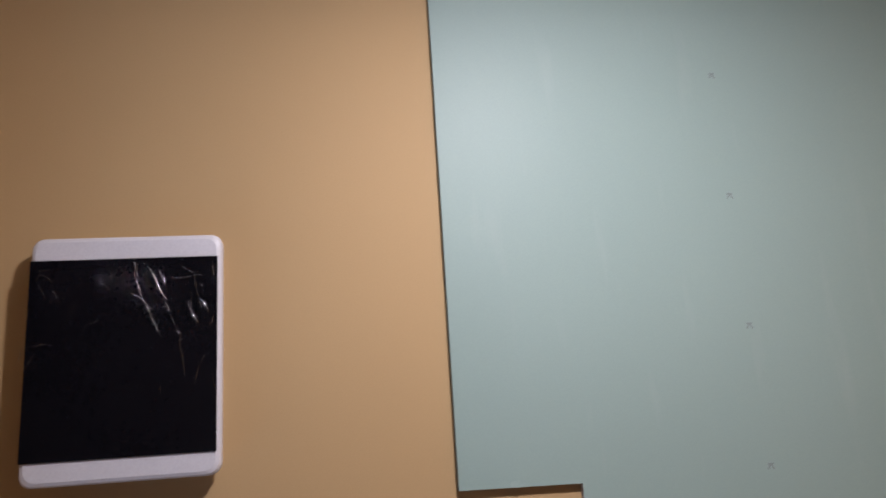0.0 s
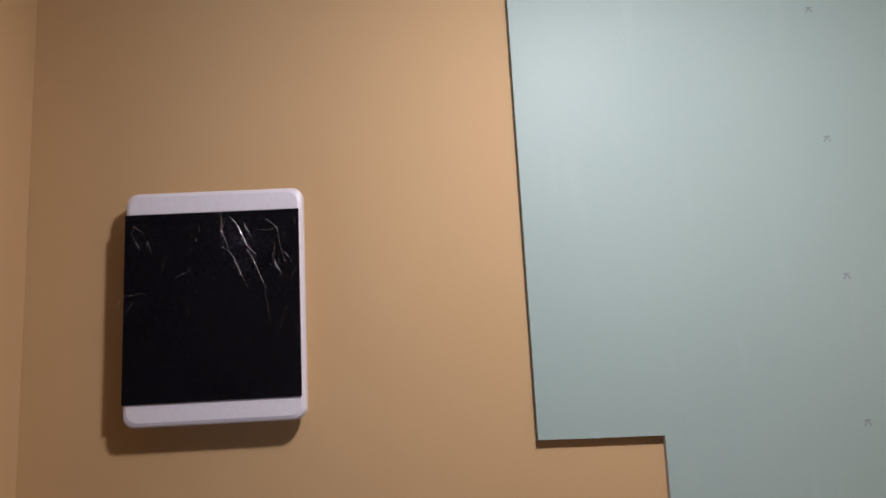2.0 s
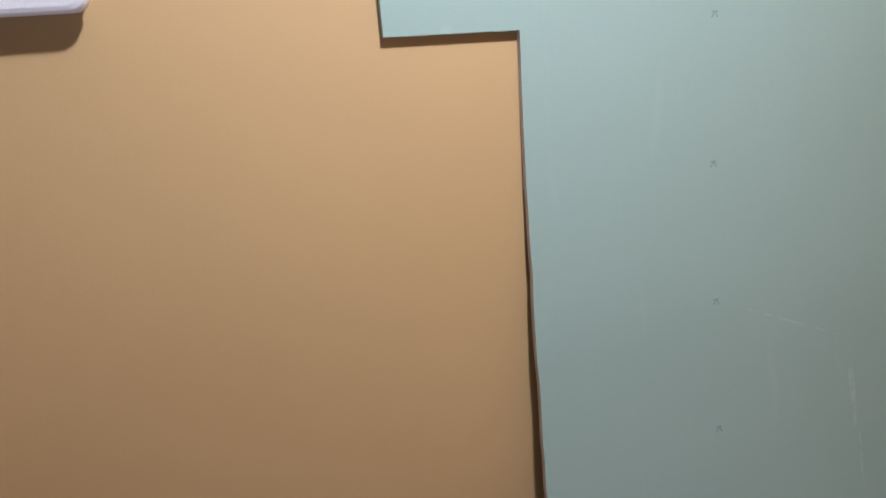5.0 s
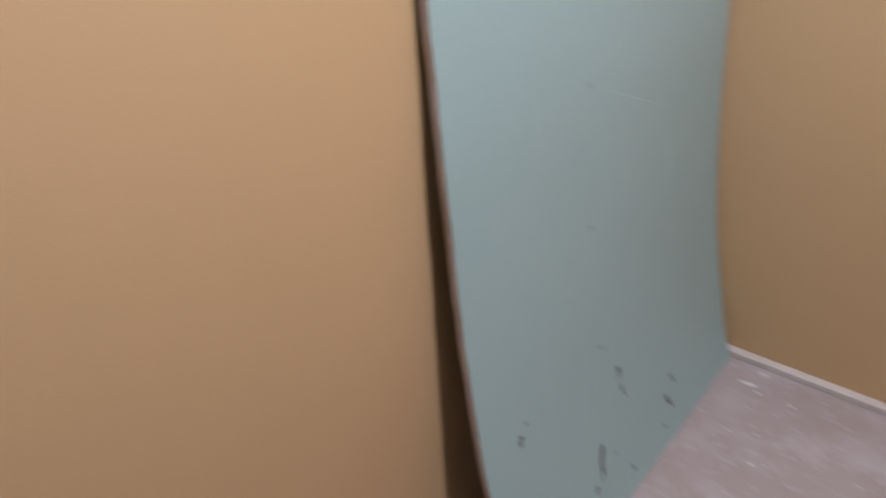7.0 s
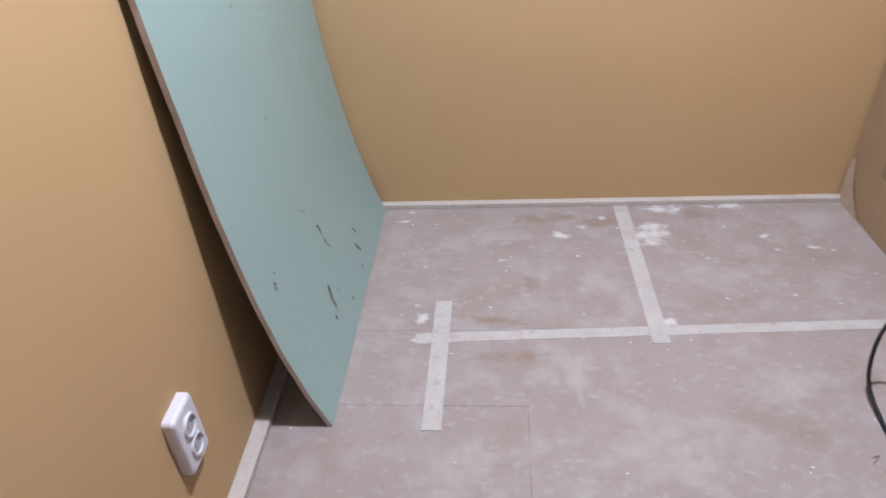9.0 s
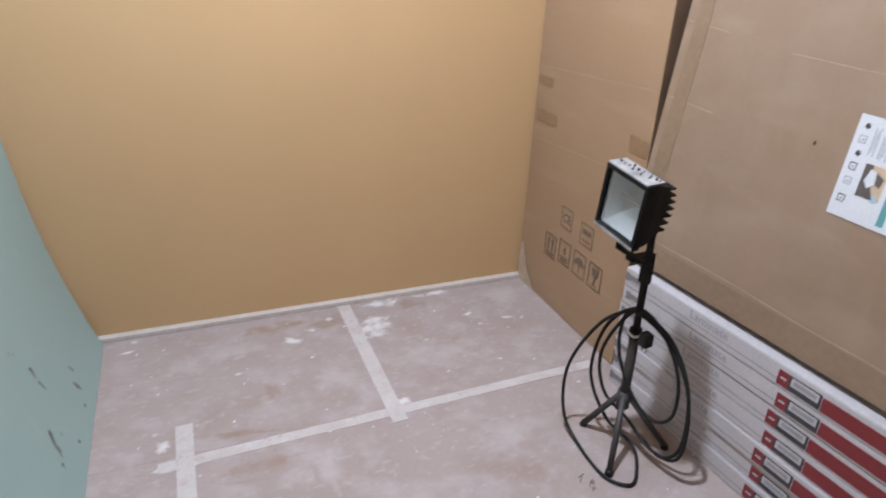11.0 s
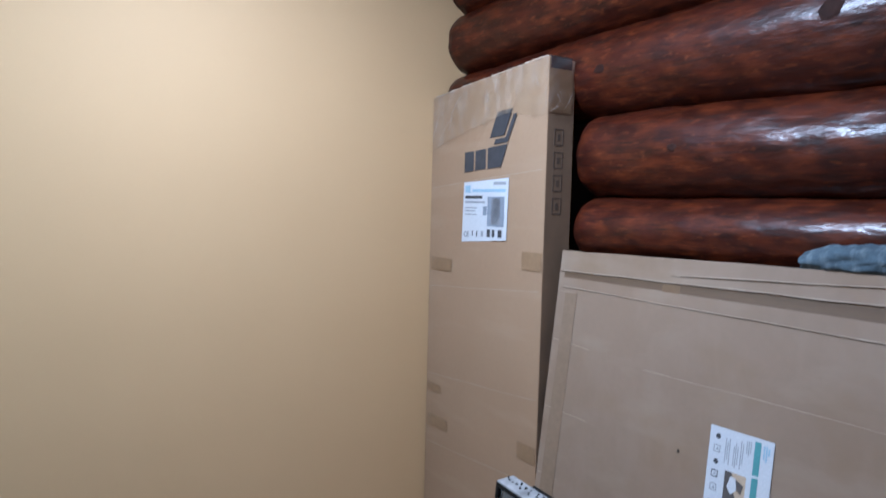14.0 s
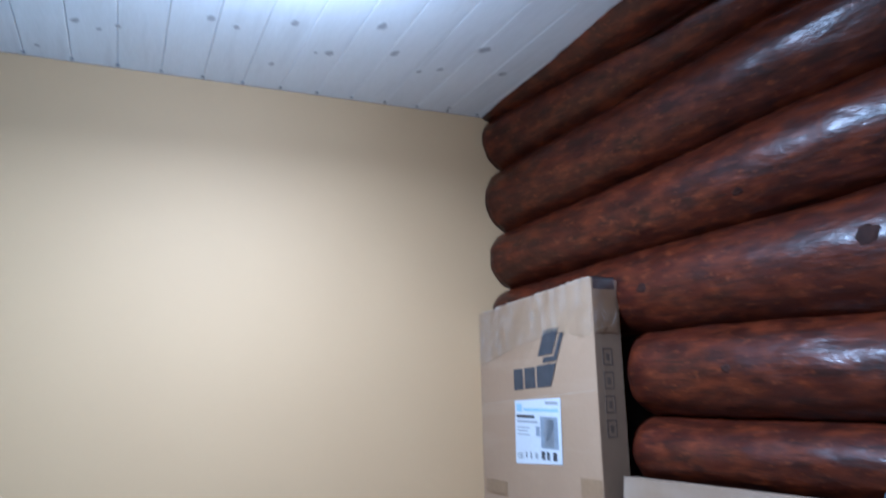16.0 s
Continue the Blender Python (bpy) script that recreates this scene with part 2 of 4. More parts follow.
BLACKM = mat("black_painted_metal", (0.005, 0.0047, 0.0047), (0.011, 0.0105, 0.01), 0.55, 14, 120, bump=0.15, spec=0.16)
STAND = mat("dark_steel_stand", (0.035, 0.032, 0.031), (0.055, 0.05, 0.047), 0.5, 14, 120, bump=0.15, metal=0.3)
SHAVING = mat("wood_shaving", (0.13, 0.085, 0.055), (0.08, 0.055, 0.04), 0.8, 40, 120)
DUSTY = mat("dusty_metal", (0.38, 0.365, 0.355), (0.13, 0.125, 0.12), 0.7, 20, 120, bump=0.2)
REFLECTOR = mat("lamp_reflector", (0.70, 0.73, 0.745), (0.6, 0.63, 0.65), 0.4, 8, 60, bump=0.2, metal=0.25)
RUBBER = mat("black_rubber_cable", (0.009, 0.009, 0.0095), (0.016, 0.016, 0.0165), 0.5, 20, 120, bump=0.1, spec=0.2)
DENIM = layer(mat("blue_denim", (0.085, 0.115, 0.14), (0.035, 0.05, 0.065), 0.9, 22, 220, bump=0.5, mix=0.7), (0.16, 0.19, 0.21), 30, 0.5, 0.8, (1, 2.5, 1), seed=2.2)
THREAD = mat("pale_lining", (0.30, 0.31, 0.31), (0.2, 0.21, 0.21), 0.9, 20, 200)


def film_material(name, share, scale=13, strength=0.55, haze=0.0):
    m = bpy.data.materials.new(name)
    m.use_nodes = True
    nt = m.node_tree
    nt.nodes.remove(nt.nodes["Principled BSDF"])
    out = nt.nodes["Material Output"]
    tr = nt.nodes.new("ShaderNodeBsdfTransparent")
    gl = nt.nodes.new("ShaderNodeBsdfGlossy")
    gl.inputs["Roughness"].default_value = 0.14
    mx = nt.nodes.new("ShaderNodeMixShader")
    mx.inputs[0].default_value = share
    tc = nt.nodes.new("ShaderNodeTexCoord")
    mp = nt.nodes.new("ShaderNodeMapping")
    mp.inputs["Rotation"].default_value, mp.inputs["Scale"].default_value = (radians(22), 0, 0), (1, 3.2, 1)
    n = nt.nodes.new("ShaderNodeTexNoise")
    n.inputs["Scale"].default_value, n.inputs["Detail"].default_value = scale, 3
    bp = nt.nodes.new("ShaderNodeBump")
    bp.inputs["Strength"].default_value, bp.inputs["Distance"].default_value = strength, 0.006
    nt.links.new(tc.outputs["Object"], mp.inputs[0])
    nt.links.new(mp.outputs[0], n.inputs["Vector"])
    nt.links.new(n.outputs["Fac"], bp.inputs["Height"])
    nt.links.new(bp.outputs[0], gl.inputs["Normal"])
    nt.links.new(tr.outputs[0], mx.inputs[1])
    nt.links.new(gl.outputs[0], mx.inputs[2])
    # patchy white diffuse paints a whitish sheen, used on the clear tape only
    pale_sheen = nt.nodes.new("ShaderNodeBsdfDiffuse")
    pale_sheen.inputs["Color"].default_value = (0.75, 0.73, 0.70, 1)
    spread = nt.nodes.new("ShaderNodeMath")
    spread.operation, spread.use_clamp = "MULTIPLY_ADD", True
    spread.inputs[1].default_value, spread.inputs[2].default_value = haze * 6, -haze * 2.7
    top = nt.nodes.new("ShaderNodeMixShader")
    nt.links.new(n.outputs["Fac"], spread.inputs[0])
    nt.links.new(spread.outputs[0], top.inputs[0])
    nt.links.new(mx.outputs[0], top.inputs[1])
    nt.links.new(pale_sheen.outputs[0], top.inputs[2])
    nt.links.new(top.outputs[0], out.inputs["Surface"])
    return m


FILM = film_material("clear_film", 0.05)
GLINT = film_material("film_fold", 0.45)
CLEARTAPE = film_material("clear_packing_tape", 0.2, 8, 0.9, 0.07)
GLASS = bpy.data.materials.new("lamp_glass")
GLASS.use_nodes = True
gb = GLASS.node_tree.nodes["Principled BSDF"]
gb.inputs["Transmission Weight"].default_value, gb.inputs["Roughness"].default_value = 1.0, 0.08
gb.inputs["IOR"].default_value, gb.inputs["Base Color"].default_value = 1.2, (0.93, 0.95, 0.95, 1)

# ---- mesh helpers ----


def finish(name, bm, material, smooth=False):
    bmesh.ops.recalc_face_normals(bm, faces=bm.faces)
    me = bpy.data.meshes.new(name)
    bm.to_mesh(me)
    bm.free()
    for m in material if isinstance(material, (list, tuple)) else (material,):
        me.materials.append(m)
    if smooth:
        for p in me.polygons:
            p.use_smooth = True
    return me


def part(name, bm, material, parent=None, label="", smooth=False, m=None):
    ob = new(name, finish(name, bm, material, smooth) if isinstance(bm, bmesh.types.BMesh) else bm)
    if parent is not None:
        ob.parent = parent
    if m is not None:
        ob.matrix_basis = m
    return tagged(ob, label)


def empty(name, label, category, m=None, group="", kind=""):
    ob = new(name)
    ob.empty_display_size = 0.05
    if m is not None:
        ob.matrix_basis = m
    return tagged(ob, label, category, group, kind)


def box(bm, x0, x1, y0, y1, z0, z1, bevel=0.0, seg=2):
    made = bmesh.ops.create_cube(bm, size=1.0)["verts"]
    for v in made:
        v.co = Vector(((x0 + x1) / 2 + v.co.x * (x1 - x0), (y0 + y1) / 2 + v.co.y * (y1 - y0), (z0 + z1) / 2 + v.co.z * (z1 - z0)))
    if bevel:
        edges = list({e for v in made for e in v.link_edges})
        bmesh.ops.bevel(bm, geom=edges, offset=bevel, segments=seg, affect="EDGES", profile=0.5)
    return bm


def boxed(*a, **k):
    return box(bmesh.new(), *a, **k)


def tube(bm, points, radius, sides=10, cap=True):
    """A round bar along points; radius is one number or one for each point."""
    pts = [Vector(p) for p in points]
    rs = radius if isinstance(radius, (list, tuple)) else [radius] * len(pts)
    rings = []
    side = None
    for i, p in enumerate(pts):
        way = (pts[min(i + 1, len(pts) - 1)] - pts[max(i - 1, 0)]).normalized()
        if side is None:
            side = way.orthogonal().normalized()
        side = (side - way * side.dot(way)).normalized()
        up = way.cross(side)
        rings.append([bm.verts.new(p + rs[i] * (math.cos(a) * side + math.sin(a) * up)) for a in (2 * math.pi * k / sides for k in range(sides))])
    for a, b in zip(rings, rings[1:]):
        for k in range(sides):
            bm.faces.new((a[k], a[(k + 1) % sides], b[(k + 1) % sides], b[k]))
    if cap:
        bm.faces.new(rings[0])
        bm.faces.new(rings[-1])
    return bm


def spline(points, n=8):
    """Points on a smooth curve through the given ones."""
    p = [Vector(q) for q in points]
    out = []
    for i in range(len(p) - 1):
        a, b, c, d = p[max(i - 1, 0)], p[i], p[i + 1], p[min(i + 2, len(p) - 1)]
        for k in range(n):
            s = k / n
            out.append(0.5 * (2 * b + (c - a) * s + (2 * a - 5 * b + 4 * c - d) * s * s + (3 * b - a - 3 * c + d) * s ** 3))
    return out + [p[-1]]


def blob(cx, cy, rx, ry, z, seed, turn=0.0, n=30, rough=0.3, h=0.0006):
    """A thin flat patch with an uneven outline on a level support; "cover" falls from its middle to its rim."""
    bm = bmesh.new()
    lay = bm.verts.layers.float.new("cover")
    c, s = math.cos(turn), math.sin(turn)
    z += math.copysign(0.0005 + 0.000004 * (seed % 50), h)
    rings = []
    for f, up, cov in ((1.45, 0.0, 0.0), (1.42, h, 0.0), (1.0, h, 0.42), (0.62, h, 0.8), (0.25, h, 1.0)):
        ring = []
        for k in range(n):
            a = 2 * math.pi * k / n
            r = f * (1 + rough * noise.noise(Vector((math.cos(a) * 1.6 + seed * 7.3, math.sin(a) * 1.6, seed))) * 2)
            x, y = rx * r * math.cos(a), ry * r * math.sin(a)
            v = bm.verts.new((cx + x * c - y * s, cy + x * s + y * c, z + up))
            v[lay] = cov
            ring.append(v)
        rings.append(ring)
    for a, b in zip(rings, rings[1:]):
        for k in range(n):
            bm.faces.new((a[k], a[(k + 1) % n], b[(k + 1) % n], b[k]))
    bm.faces.new(rings[-1])
    return bm


def word(text, size):
    cu = bpy.data.curves.new("word", "FONT")
    cu.body, cu.size, cu.extrude, cu.resolution_u = text, size, 0.0004, 2
    ob = bpy.data.objects.new("word", cu)
    scene.collection.objects.link(ob)
    me = bpy.data.meshes.new_from_object(ob.evaluated_get(bpy.context.evaluated_depsgraph_get()))
    bpy.data.objects.remove(ob)
    return me


def lettering(name, text, size, material, parent, m, label=""):
    me = word(text, size)
    me.materials.clear()
    me.materials.append(material)
    return part(name, me, None, parent, label, m=m)


# the log wall and what leans on it stand askew to the other walls: x points into the room, y along the wall
EAST = Matrix.Translation((1.865, 0, 0)) @ Matrix(((-0.99317, 0.11667, 0, 0), (-0.11667, -0.99317, 0, 0), (0, 0, 1, 0), (0, 0, 0, 1)))
FACE = Matrix(((0, 0, 1, 0), (1, 0, 0, 0), (0, 1, 0, 0), (0, 0, 0, 1)))  # lettering upright on a plane that faces +x


# ---- structure ----
def structure(name, bm, material, label, category="wall", smooth=False):
    ob = part(name, bm, material, None, label, smooth)
    return tagged(ob, "", category, kind="structure")


H = 2.62
floor = structure("floor", boxed(-0.3, 2.6, -3.4, 0.2, -0.2, -0.004), FLOOR, "worn grey-pink fibreboard floor with taped joints", "floor")
structure("wall_west", boxed(-0.15, 0, -2.075, 0, -0.02, H), WALL, "smooth tan papered wall with the fuse box and socket")
structure("wall_north", boxed(-0.15, 2.5, 0.0, 0.15, -0.02, H), WALL, "smooth tan papered wall meeting the log wall")
structure("wall_return", boxed(-0.15, 0.22, -3.2, -2.075, -0.02, H), WALL, "short tan papered return wall beside the fuse box")
# unseen closing wall, given the dark log colour to cut bounced light
bm = boxed(0.22, 0.5, -3.35, -3.2, -0.02, H)
box(bm, 1.3, 2.6, -3.35, -3.2, -0.02, H)
box(bm, 0.5, 1.3, -3.35, -3.2, 2.05, H)
structure("wall_south", bm, LOG, "unseen dark closing wall with an assumed doorway, cuts bounced light")
structure("baseboard_north", boxed(0.0, 1.86, -0.026, 0.0, -0.001, 0.018, 0.003), STRIP, "thin pale strip along the foot of the wall", "baseboard")
structure("baseboard_west", boxed(0.0, 0.038, -2.075, -0.03, -0.001, 0.02, 0.003), STRIP, "thin pale strip along the foot of the wall", "baseboard")


def ceiling_mesh():
    bm = bmesh.new()
    box(bm, -0.15, 2.6, -3.35, 0.15, H + 0.014, H + 0.1)
    pitch, x = 0.1258, 0.01 - 0.1258
    while x < 2.5:
        box(bm, x + 0.0004, x + pitch - 0.0004, -3.3, 0.0, H, H + 0.014, 0.0022, 1)
        x += pitch
    return bm


ceiling = structure("ceiling", ceiling_mesh(), CEIL, "whitewashed pine plank ceiling with dark knots", "ceiling")
rk = random.Random(5)
for i in range(20):
    made = tube(bmesh.new(), [(0.01 + 0.1258 * (i - 1), -0.020 - rk.random() * 0.006, H - 0.0012), (0.01 + 0.1258 * (i - 1), -0.022, H + 0.004)], 0.0065, 10)
    part("nail_head", made, NAIL, ceiling, "dark nail head at a plank seam")
KNOTS = [(0.963, -0.475, 0.017), (1.196, -0.545, 0.022), (1.101, -0.33, 0.018), (1.062, -0.32, 0.008), (0.952, -0.195, 0.013), (1.288, -0.40, 0.02), (1.41, -0.305, 0.012), (1.469, -0.345, 0.015), (1.541, -0.52, 0.024),
         (1.678, -0.385, 0.019), (1.639, -0.053, 0.011), (0.817, -0.395, 0.013), (0.746, -0.42, 0.017), (0.409, -0.28, 0.016), (0.466, -0.25, 0.011), (0.515, -0.287, 0.012), (0.30, -0.085, 0.011)]
KNOTS += [(rk.uniform(0.05, 1.9), rk.uniform(-3.0, -0.75), rk.choice((0.009, 0.013, 0.018, 0.022))) for i in range(45)]
for i, (x, y, r) in enumerate(KNOTS):
    part("knot", blob(x, y, r * 0.75, r * 1.0, H, i + 1, 0.1 * (i % 5), n=16, rough=0.2, h=-0.0004), KNOT, ceiling, "grey knot under the whitewash")

# floor sheets with open joints
for x0, x1, y0, y1 in ((0, 1.0098, -0.6498, 0), (1.0102, 2.5, -0.6498, 0), (0, 0.4298, -0.9198, -0.6502), (0.4302, 0.6598, -0.9198, -0.6502), (0, 0.6598, -3.3, -0.9202),
                       (0.6602, 2.5, -3.3, -0.6502)):
    part("floor_sheet", boxed(x0, x1, y0, y1, -0.03, 0, 0.0006, 1), FLOOR, floor)

# log wall
logs = empty("log_wall", "wall of dark red-stained glossy round logs", "wall", EAST, kind="structure")
# solid dark sheet paints the shade between and beside the logs
part("backing", boxed(-0.30, -0.08, -0.05, 3.4, -0.02, H + 0.05), DARK, logs, "dark sheet behind the logs for the shade in the gaps")
JOINTS = ((2.86, 2.95), (2.635, 2.73), (2.41, 2.515), (2.165, 2.28), (1.945, 2.022), (1.742, 1.746), (1.50, 1.508), (1.285, 1.33), (1.07, 1.1), (0.86, 0.88), (0.65, 0.66), (0.44, 0.44),
          (0.22, 0.22), (0.0, 0.0))


def log_point(n, top, low, start, back, u, a):
    """A point on the skin of log n, at u along the wall and the angle a round it."""
    s = max(0.0, min(u, 1.9)) / 1.4
    zt, zl = top[0] + (top[1] - top[0]) * s, low[0] + (low[1] - low[0]) * s
    c, h = (zt + zl) / 2, (zt - zl) / 2 * 1.05
    k = 1 - 0.26 * max(0.0, 1 - (u - start) / 0.05) ** 2.4 if start > 0.1 else 1.0
    ca, sa = math.cos(a), math.sin(a)
    b = 1 + 0.06 * noise.noise(Vector((u * 2.2 + n * 9, ca * 0.9, sa * 0.9))) + 0.034 * noise.noise(Vector((u * 9 + n * 5, ca * 2.5, sa * 2.5))) + 0.018 * noise.noise(Vector((u * 21 + n * 3, ca * 5, sa * 5)))
    return Vector((-back - 0.065 + 0.125 * k * b * ca, u, c + h * k * b * sa))


def log_mesh(*spec):
    bm = bmesh.new()
    start, sides, steps = spec[3], 48, 130
    rings = [[bm.verts.new(log_point(*spec, start + (3.35 - start) * i / steps, 2 * math.pi * j / sides)) for j in range(sides)] for i in range(steps + 1)]
    for a, b in zip(rings, rings[1:]):
        for j in range(sides):
            bm.faces.new((a[j], a[(j + 1) % sides], b[(j + 1) % sides], b[j]))
    bm.faces.new(rings[0])
    bm.faces.new(rings[-1])
    return bm


SPECS = [(n, top, low, 0.622 if n > 4 else 0.0, 0.03 if n > 8 else -0.008 if n in (1, 2) else 0.0) for n, (top, low) in enumerate(zip(JOINTS, JOINTS[1:]))]
for spec in SPECS:
    part("log", log_mesh(*spec), LOG, logs, smooth=True)


bm = bmesh.new()
tube(bm, [(0.02 + 0.11 * min(1.1, max(0, 3.4 * i / 30 - 0.05)) + 0.004 * math.sin(i * 0.9), -0.05 + 3.4 * i / 30, 2.668) for i in range(31)], [0.06 + 0.05 * min(1, i / 8) + 0.003 * noise.noise(Vector((i * 0.7, 3, 3))) for i in range(31)], 28)
part("log", bm, LOG, logs, "dark upper log cut off by the ceiling", smooth=True)


def log_knot(n, u, a, r, seed):
    """A low rough boss with a sunk heart on the skin of log n."""
    bm = bmesh.new()
    rings = []
    for f, up in ((1.3, -0.001), (1.0, 0.0007), (0.75, 0.0013), (0.5, 0.0006), (0.2, 0.0003)):
        ring = []
        for k in range(22):
            t = 2 * math.pi * k / 22
            w = f * (1 + 0.35 * noise.noise(Vector((math.cos(t) * 1.4, math.sin(t) * 1.4, seed))))
            p = log_point(*SPECS[n], u + r * 1.5 * w * math.cos(t), a + r * w * math.sin(t) / 0.115)
            ring.append(bm.verts.new(p + Vector((math.cos(a), 0, math.sin(a))) * up))
        rings.append(ring)
    for p, q in zip(rings, rings[1:]):
        for k in range(22):
            bm.faces.new((p[k], p[(k + 1) % 22], q[(k + 1) % 22], q[k]))
    bm.faces.new(rings[-1])
    return bm


for n, u, a, r, s in ((4, 0.728, -0.02, 0.011, 1), (4, 1.352, 0.11, 0.015, 2), (5, 0.98, 0.05, 0.008, 3), (3, 1.05, -0.5, 0.009, 4)):
    part("knot", log_knot(n, u, a, r, s), LOGKNOT, logs, "dark knot in the log", smooth=True)

# ---- fuse box ----
fuse = empty("fuse_box", "white plastic fuse box, black door under crinkled film", "fuse box", pose(0, -1.7335, 1.468))
W2, FH = 0.152, 0.398


def rounded_plate(bm, x0, x1, w, z0, z1, r, seg=5, bevel=0.006):
    ring = []
    for cy, cz, a0 in ((w - r, z1 - r, 0), (-w + r, z1 - r, 90), (-w + r, z0 + r, 180), (w - r, z0 + r, 270)):
        for k in range(seg + 1):
            a = radians(a0 + 90 * k / seg)
            ring.append((cy + r * math.cos(a), cz + r * math.sin(a)))
    cyy, czz = 0, (z0 + z1) / 2
    rows = []
    for x, ins in ((x0, 0.0), (x1 - bevel, 0.0), (x1 - bevel * 0.3, bevel * 0.35), (x1, bevel)):
        rows.append([bm.verts.new((x, y - math.copysign(min(ins, abs(y)), y), z - math.copysign(ins, z - czz))) for y, z in ring])
    n = len(ring)
    for a, b in zip(rows, rows[1:]):
        for k in range(n):
            bm.faces.new((a[k], a[(k + 1) % n], b[(k + 1) % n], b[k]))
    bm.faces.new(rows[0])
    bm.faces.new(rows[-1])
    return bm


part("base", rounded_plate(bmesh.new(), 0.001, 0.024, W2 - 0.006, 0.006, FH - 0.006, 0.012), PLASTIC, fuse, smooth=False)
part("cover", rounded_plate(bmesh.new(), 0.024, 0.045, W2, 0, FH, 0.019, bevel=0.008), PLASTIC, fuse, "white cover with rounded corners")
part("door", boxed(0.0453, 0.048, -W2 + 0.001, W2 - 0.006, 0.038, FH - 0.039, 0.001, 1), DOOR, fuse, "glossy black hinged door")


def film_mesh():
    bm = bmesh.new()
    ny, nz = 60, 70
    grid = []
    for j in range(nz + 1):
        row = []
        for i in range(ny + 1):
            y, z = -W2 - 0.001 + (2 * W2 - 0.003) * i / ny, 0.037 + (FH - 0.075) * j / nz
            edge = min(i, ny - i, 6) / 6
            f = noise.noise(Vector((y * 12 + z * 7, z * 5 - y * 4, 3.3)))
            g = noise.noise(Vector((y * 34 + z * 21, z * 8, 8.1)))
            lift = 0.0012 + 0.004 * edge * max(0, f) + 0.003 * edge * max(0, g - 0.12) * (0.4 + j / nz)
            row.append(bm.verts.new((0.0483 + lift, y, z)))
        grid.append(row)
    for a, b in zip(grid, grid[1:]):
        for i in range(ny):
            bm.faces.new((a[i], a[i + 1], b[i + 1], b[i]))
    return bm


part("film", film_mesh(), FILM, fuse, "crinkled clear protective film", smooth=True)
rc = random.Random(8)


def film_fold(y, z, angle, length, r):
    pts = []
    for k in range(5):
        s = k / 4 - 0.5
        a = angle + rc.uniform(-0.25, 0.25)
        pts.append((0.0503 + 0.0006 * rc.random(), y + s * length * math.sin(a), z + s * length * math.cos(a)))
    path = spline(pts, 4)
    n = len(path) - 1
    return tube(bmesh.new(), path, [0.0001 + r * math.sin(math.pi * k / n) * rc.uniform(0.4, 1) for k in range(n + 1)], 5)


for y, z, ang, ln, r in ((0.022, 0.325, -0.22, 0.075, 0.0006), (0.048, 0.265, -0.50, 0.09, 0.0004), (0.058, 0.315, -0.45, 0.085, 0.0008), (0.083, 0.255, -0.36, 0.08, 0.0004), (0.12, 0.305, -0.42, 0.09, 0.0005),
                         (0.066, 0.325, -0.3, 0.028, 0.0006), (0.115, 0.262, -0.45, 0.042, 0.0005), (-0.076, 0.27, 0.35, 0.038, 0.0003), (-0.125, 0.219, 1.45, 0.045, 0.0005), (-0.134, 0.195, 0.7, 0.035, 0.0005),
                         (0.105, 0.323, 1.5, 0.05, 0.0003), (-0.020, 0.308, 0.0, 0.012, 0.0006), (-0.045, 0.252, 1.1, 0.03, 0.0003), (0.125, 0.17, 0.4, 0.06, 0.0003), (0.148, 0.335, -0.1, 0.02, 0.0007),
                         (0.1, 0.195, -0.3, 0.07, 0.0003), (0.135, 0.275, -0.6, 0.03, 0.0006), (-0.148, 0.205, 0.0, 0.02, 0.0009)):
    part("film_crease", film_fold(y - 0.008, z, ang, ln, r), GLINT, fuse, "sharp shiny crease in the film", smooth=True)
for k in range(15):
    y, z = rc.uniform(-0.145, 0.146), 0.35 - abs(rc.gauss(0, 0.11))
    part("film_crease", film_fold(y, max(0.05, z), rc.uniform(-0.9, 0.5), rc.uniform(0.012, 0.03), 0.0002), GLINT, fuse, "sharp shiny crease in the film", smooth=True)

# ---- socket ----
sock = empty("wall_socket", "white plastic double wall socket", "socket", pose(0, -1.256, 0.226))
part("plate", rounded_plate(bmesh.new(), 0.0, 0.024, 0.042, 0, 0.148, 0.01, bevel=0.007), PLASTIC, sock)
for zc in (0.048, 0.1):
    bm = bmesh.new()
    loops = []
    for x, r in ((0.0235, 0.0245), (0.0295, 0.0235), (0.0295, 0.0195), (0.0245, 0.019)):
        loops.append([bm.verts.new((x, r * math.cos(2 * math.pi * k / 28), zc + r * math.sin(2 * math.pi * k / 28))) for k in range(28)])
    for a, b in zip(loops, loops[1:]):
        for k in range(28):
            bm.faces.new((a[k], a[(k + 1) % 28], b[(k + 1) % 28], b[k]))
    ins = part("insert", bm, PLASTIC, sock, smooth=False)
    part("recess", tube(bmesh.new(), [(0.0236, 0, zc), (0.0246, 0, zc)], 0.0192, 24), SOCKETHOLE, ins, "socket well, shade put into its grey disc")
    for dy in (-0.0095, 0.0095):
        part("pin_hole", tube(bmesh.new(), [(0.0246, dy, zc), (0.025, dy, zc)], 0.0024, 10), INK, ins, "dark pin hole")

# ---- green plasterboard ----
BT = 0.0125


def lean(z):
    """How far the front of the sheet stands off the wall: bowed out at the foot, flat against the wall above."""
    s = min(1.0, max(0.0, (z - 0.85) / 0.55))
    return 0.0131 + 0.178 * math.exp(-z / 0.45) * (1 - s * s * (3 - 2 * s))


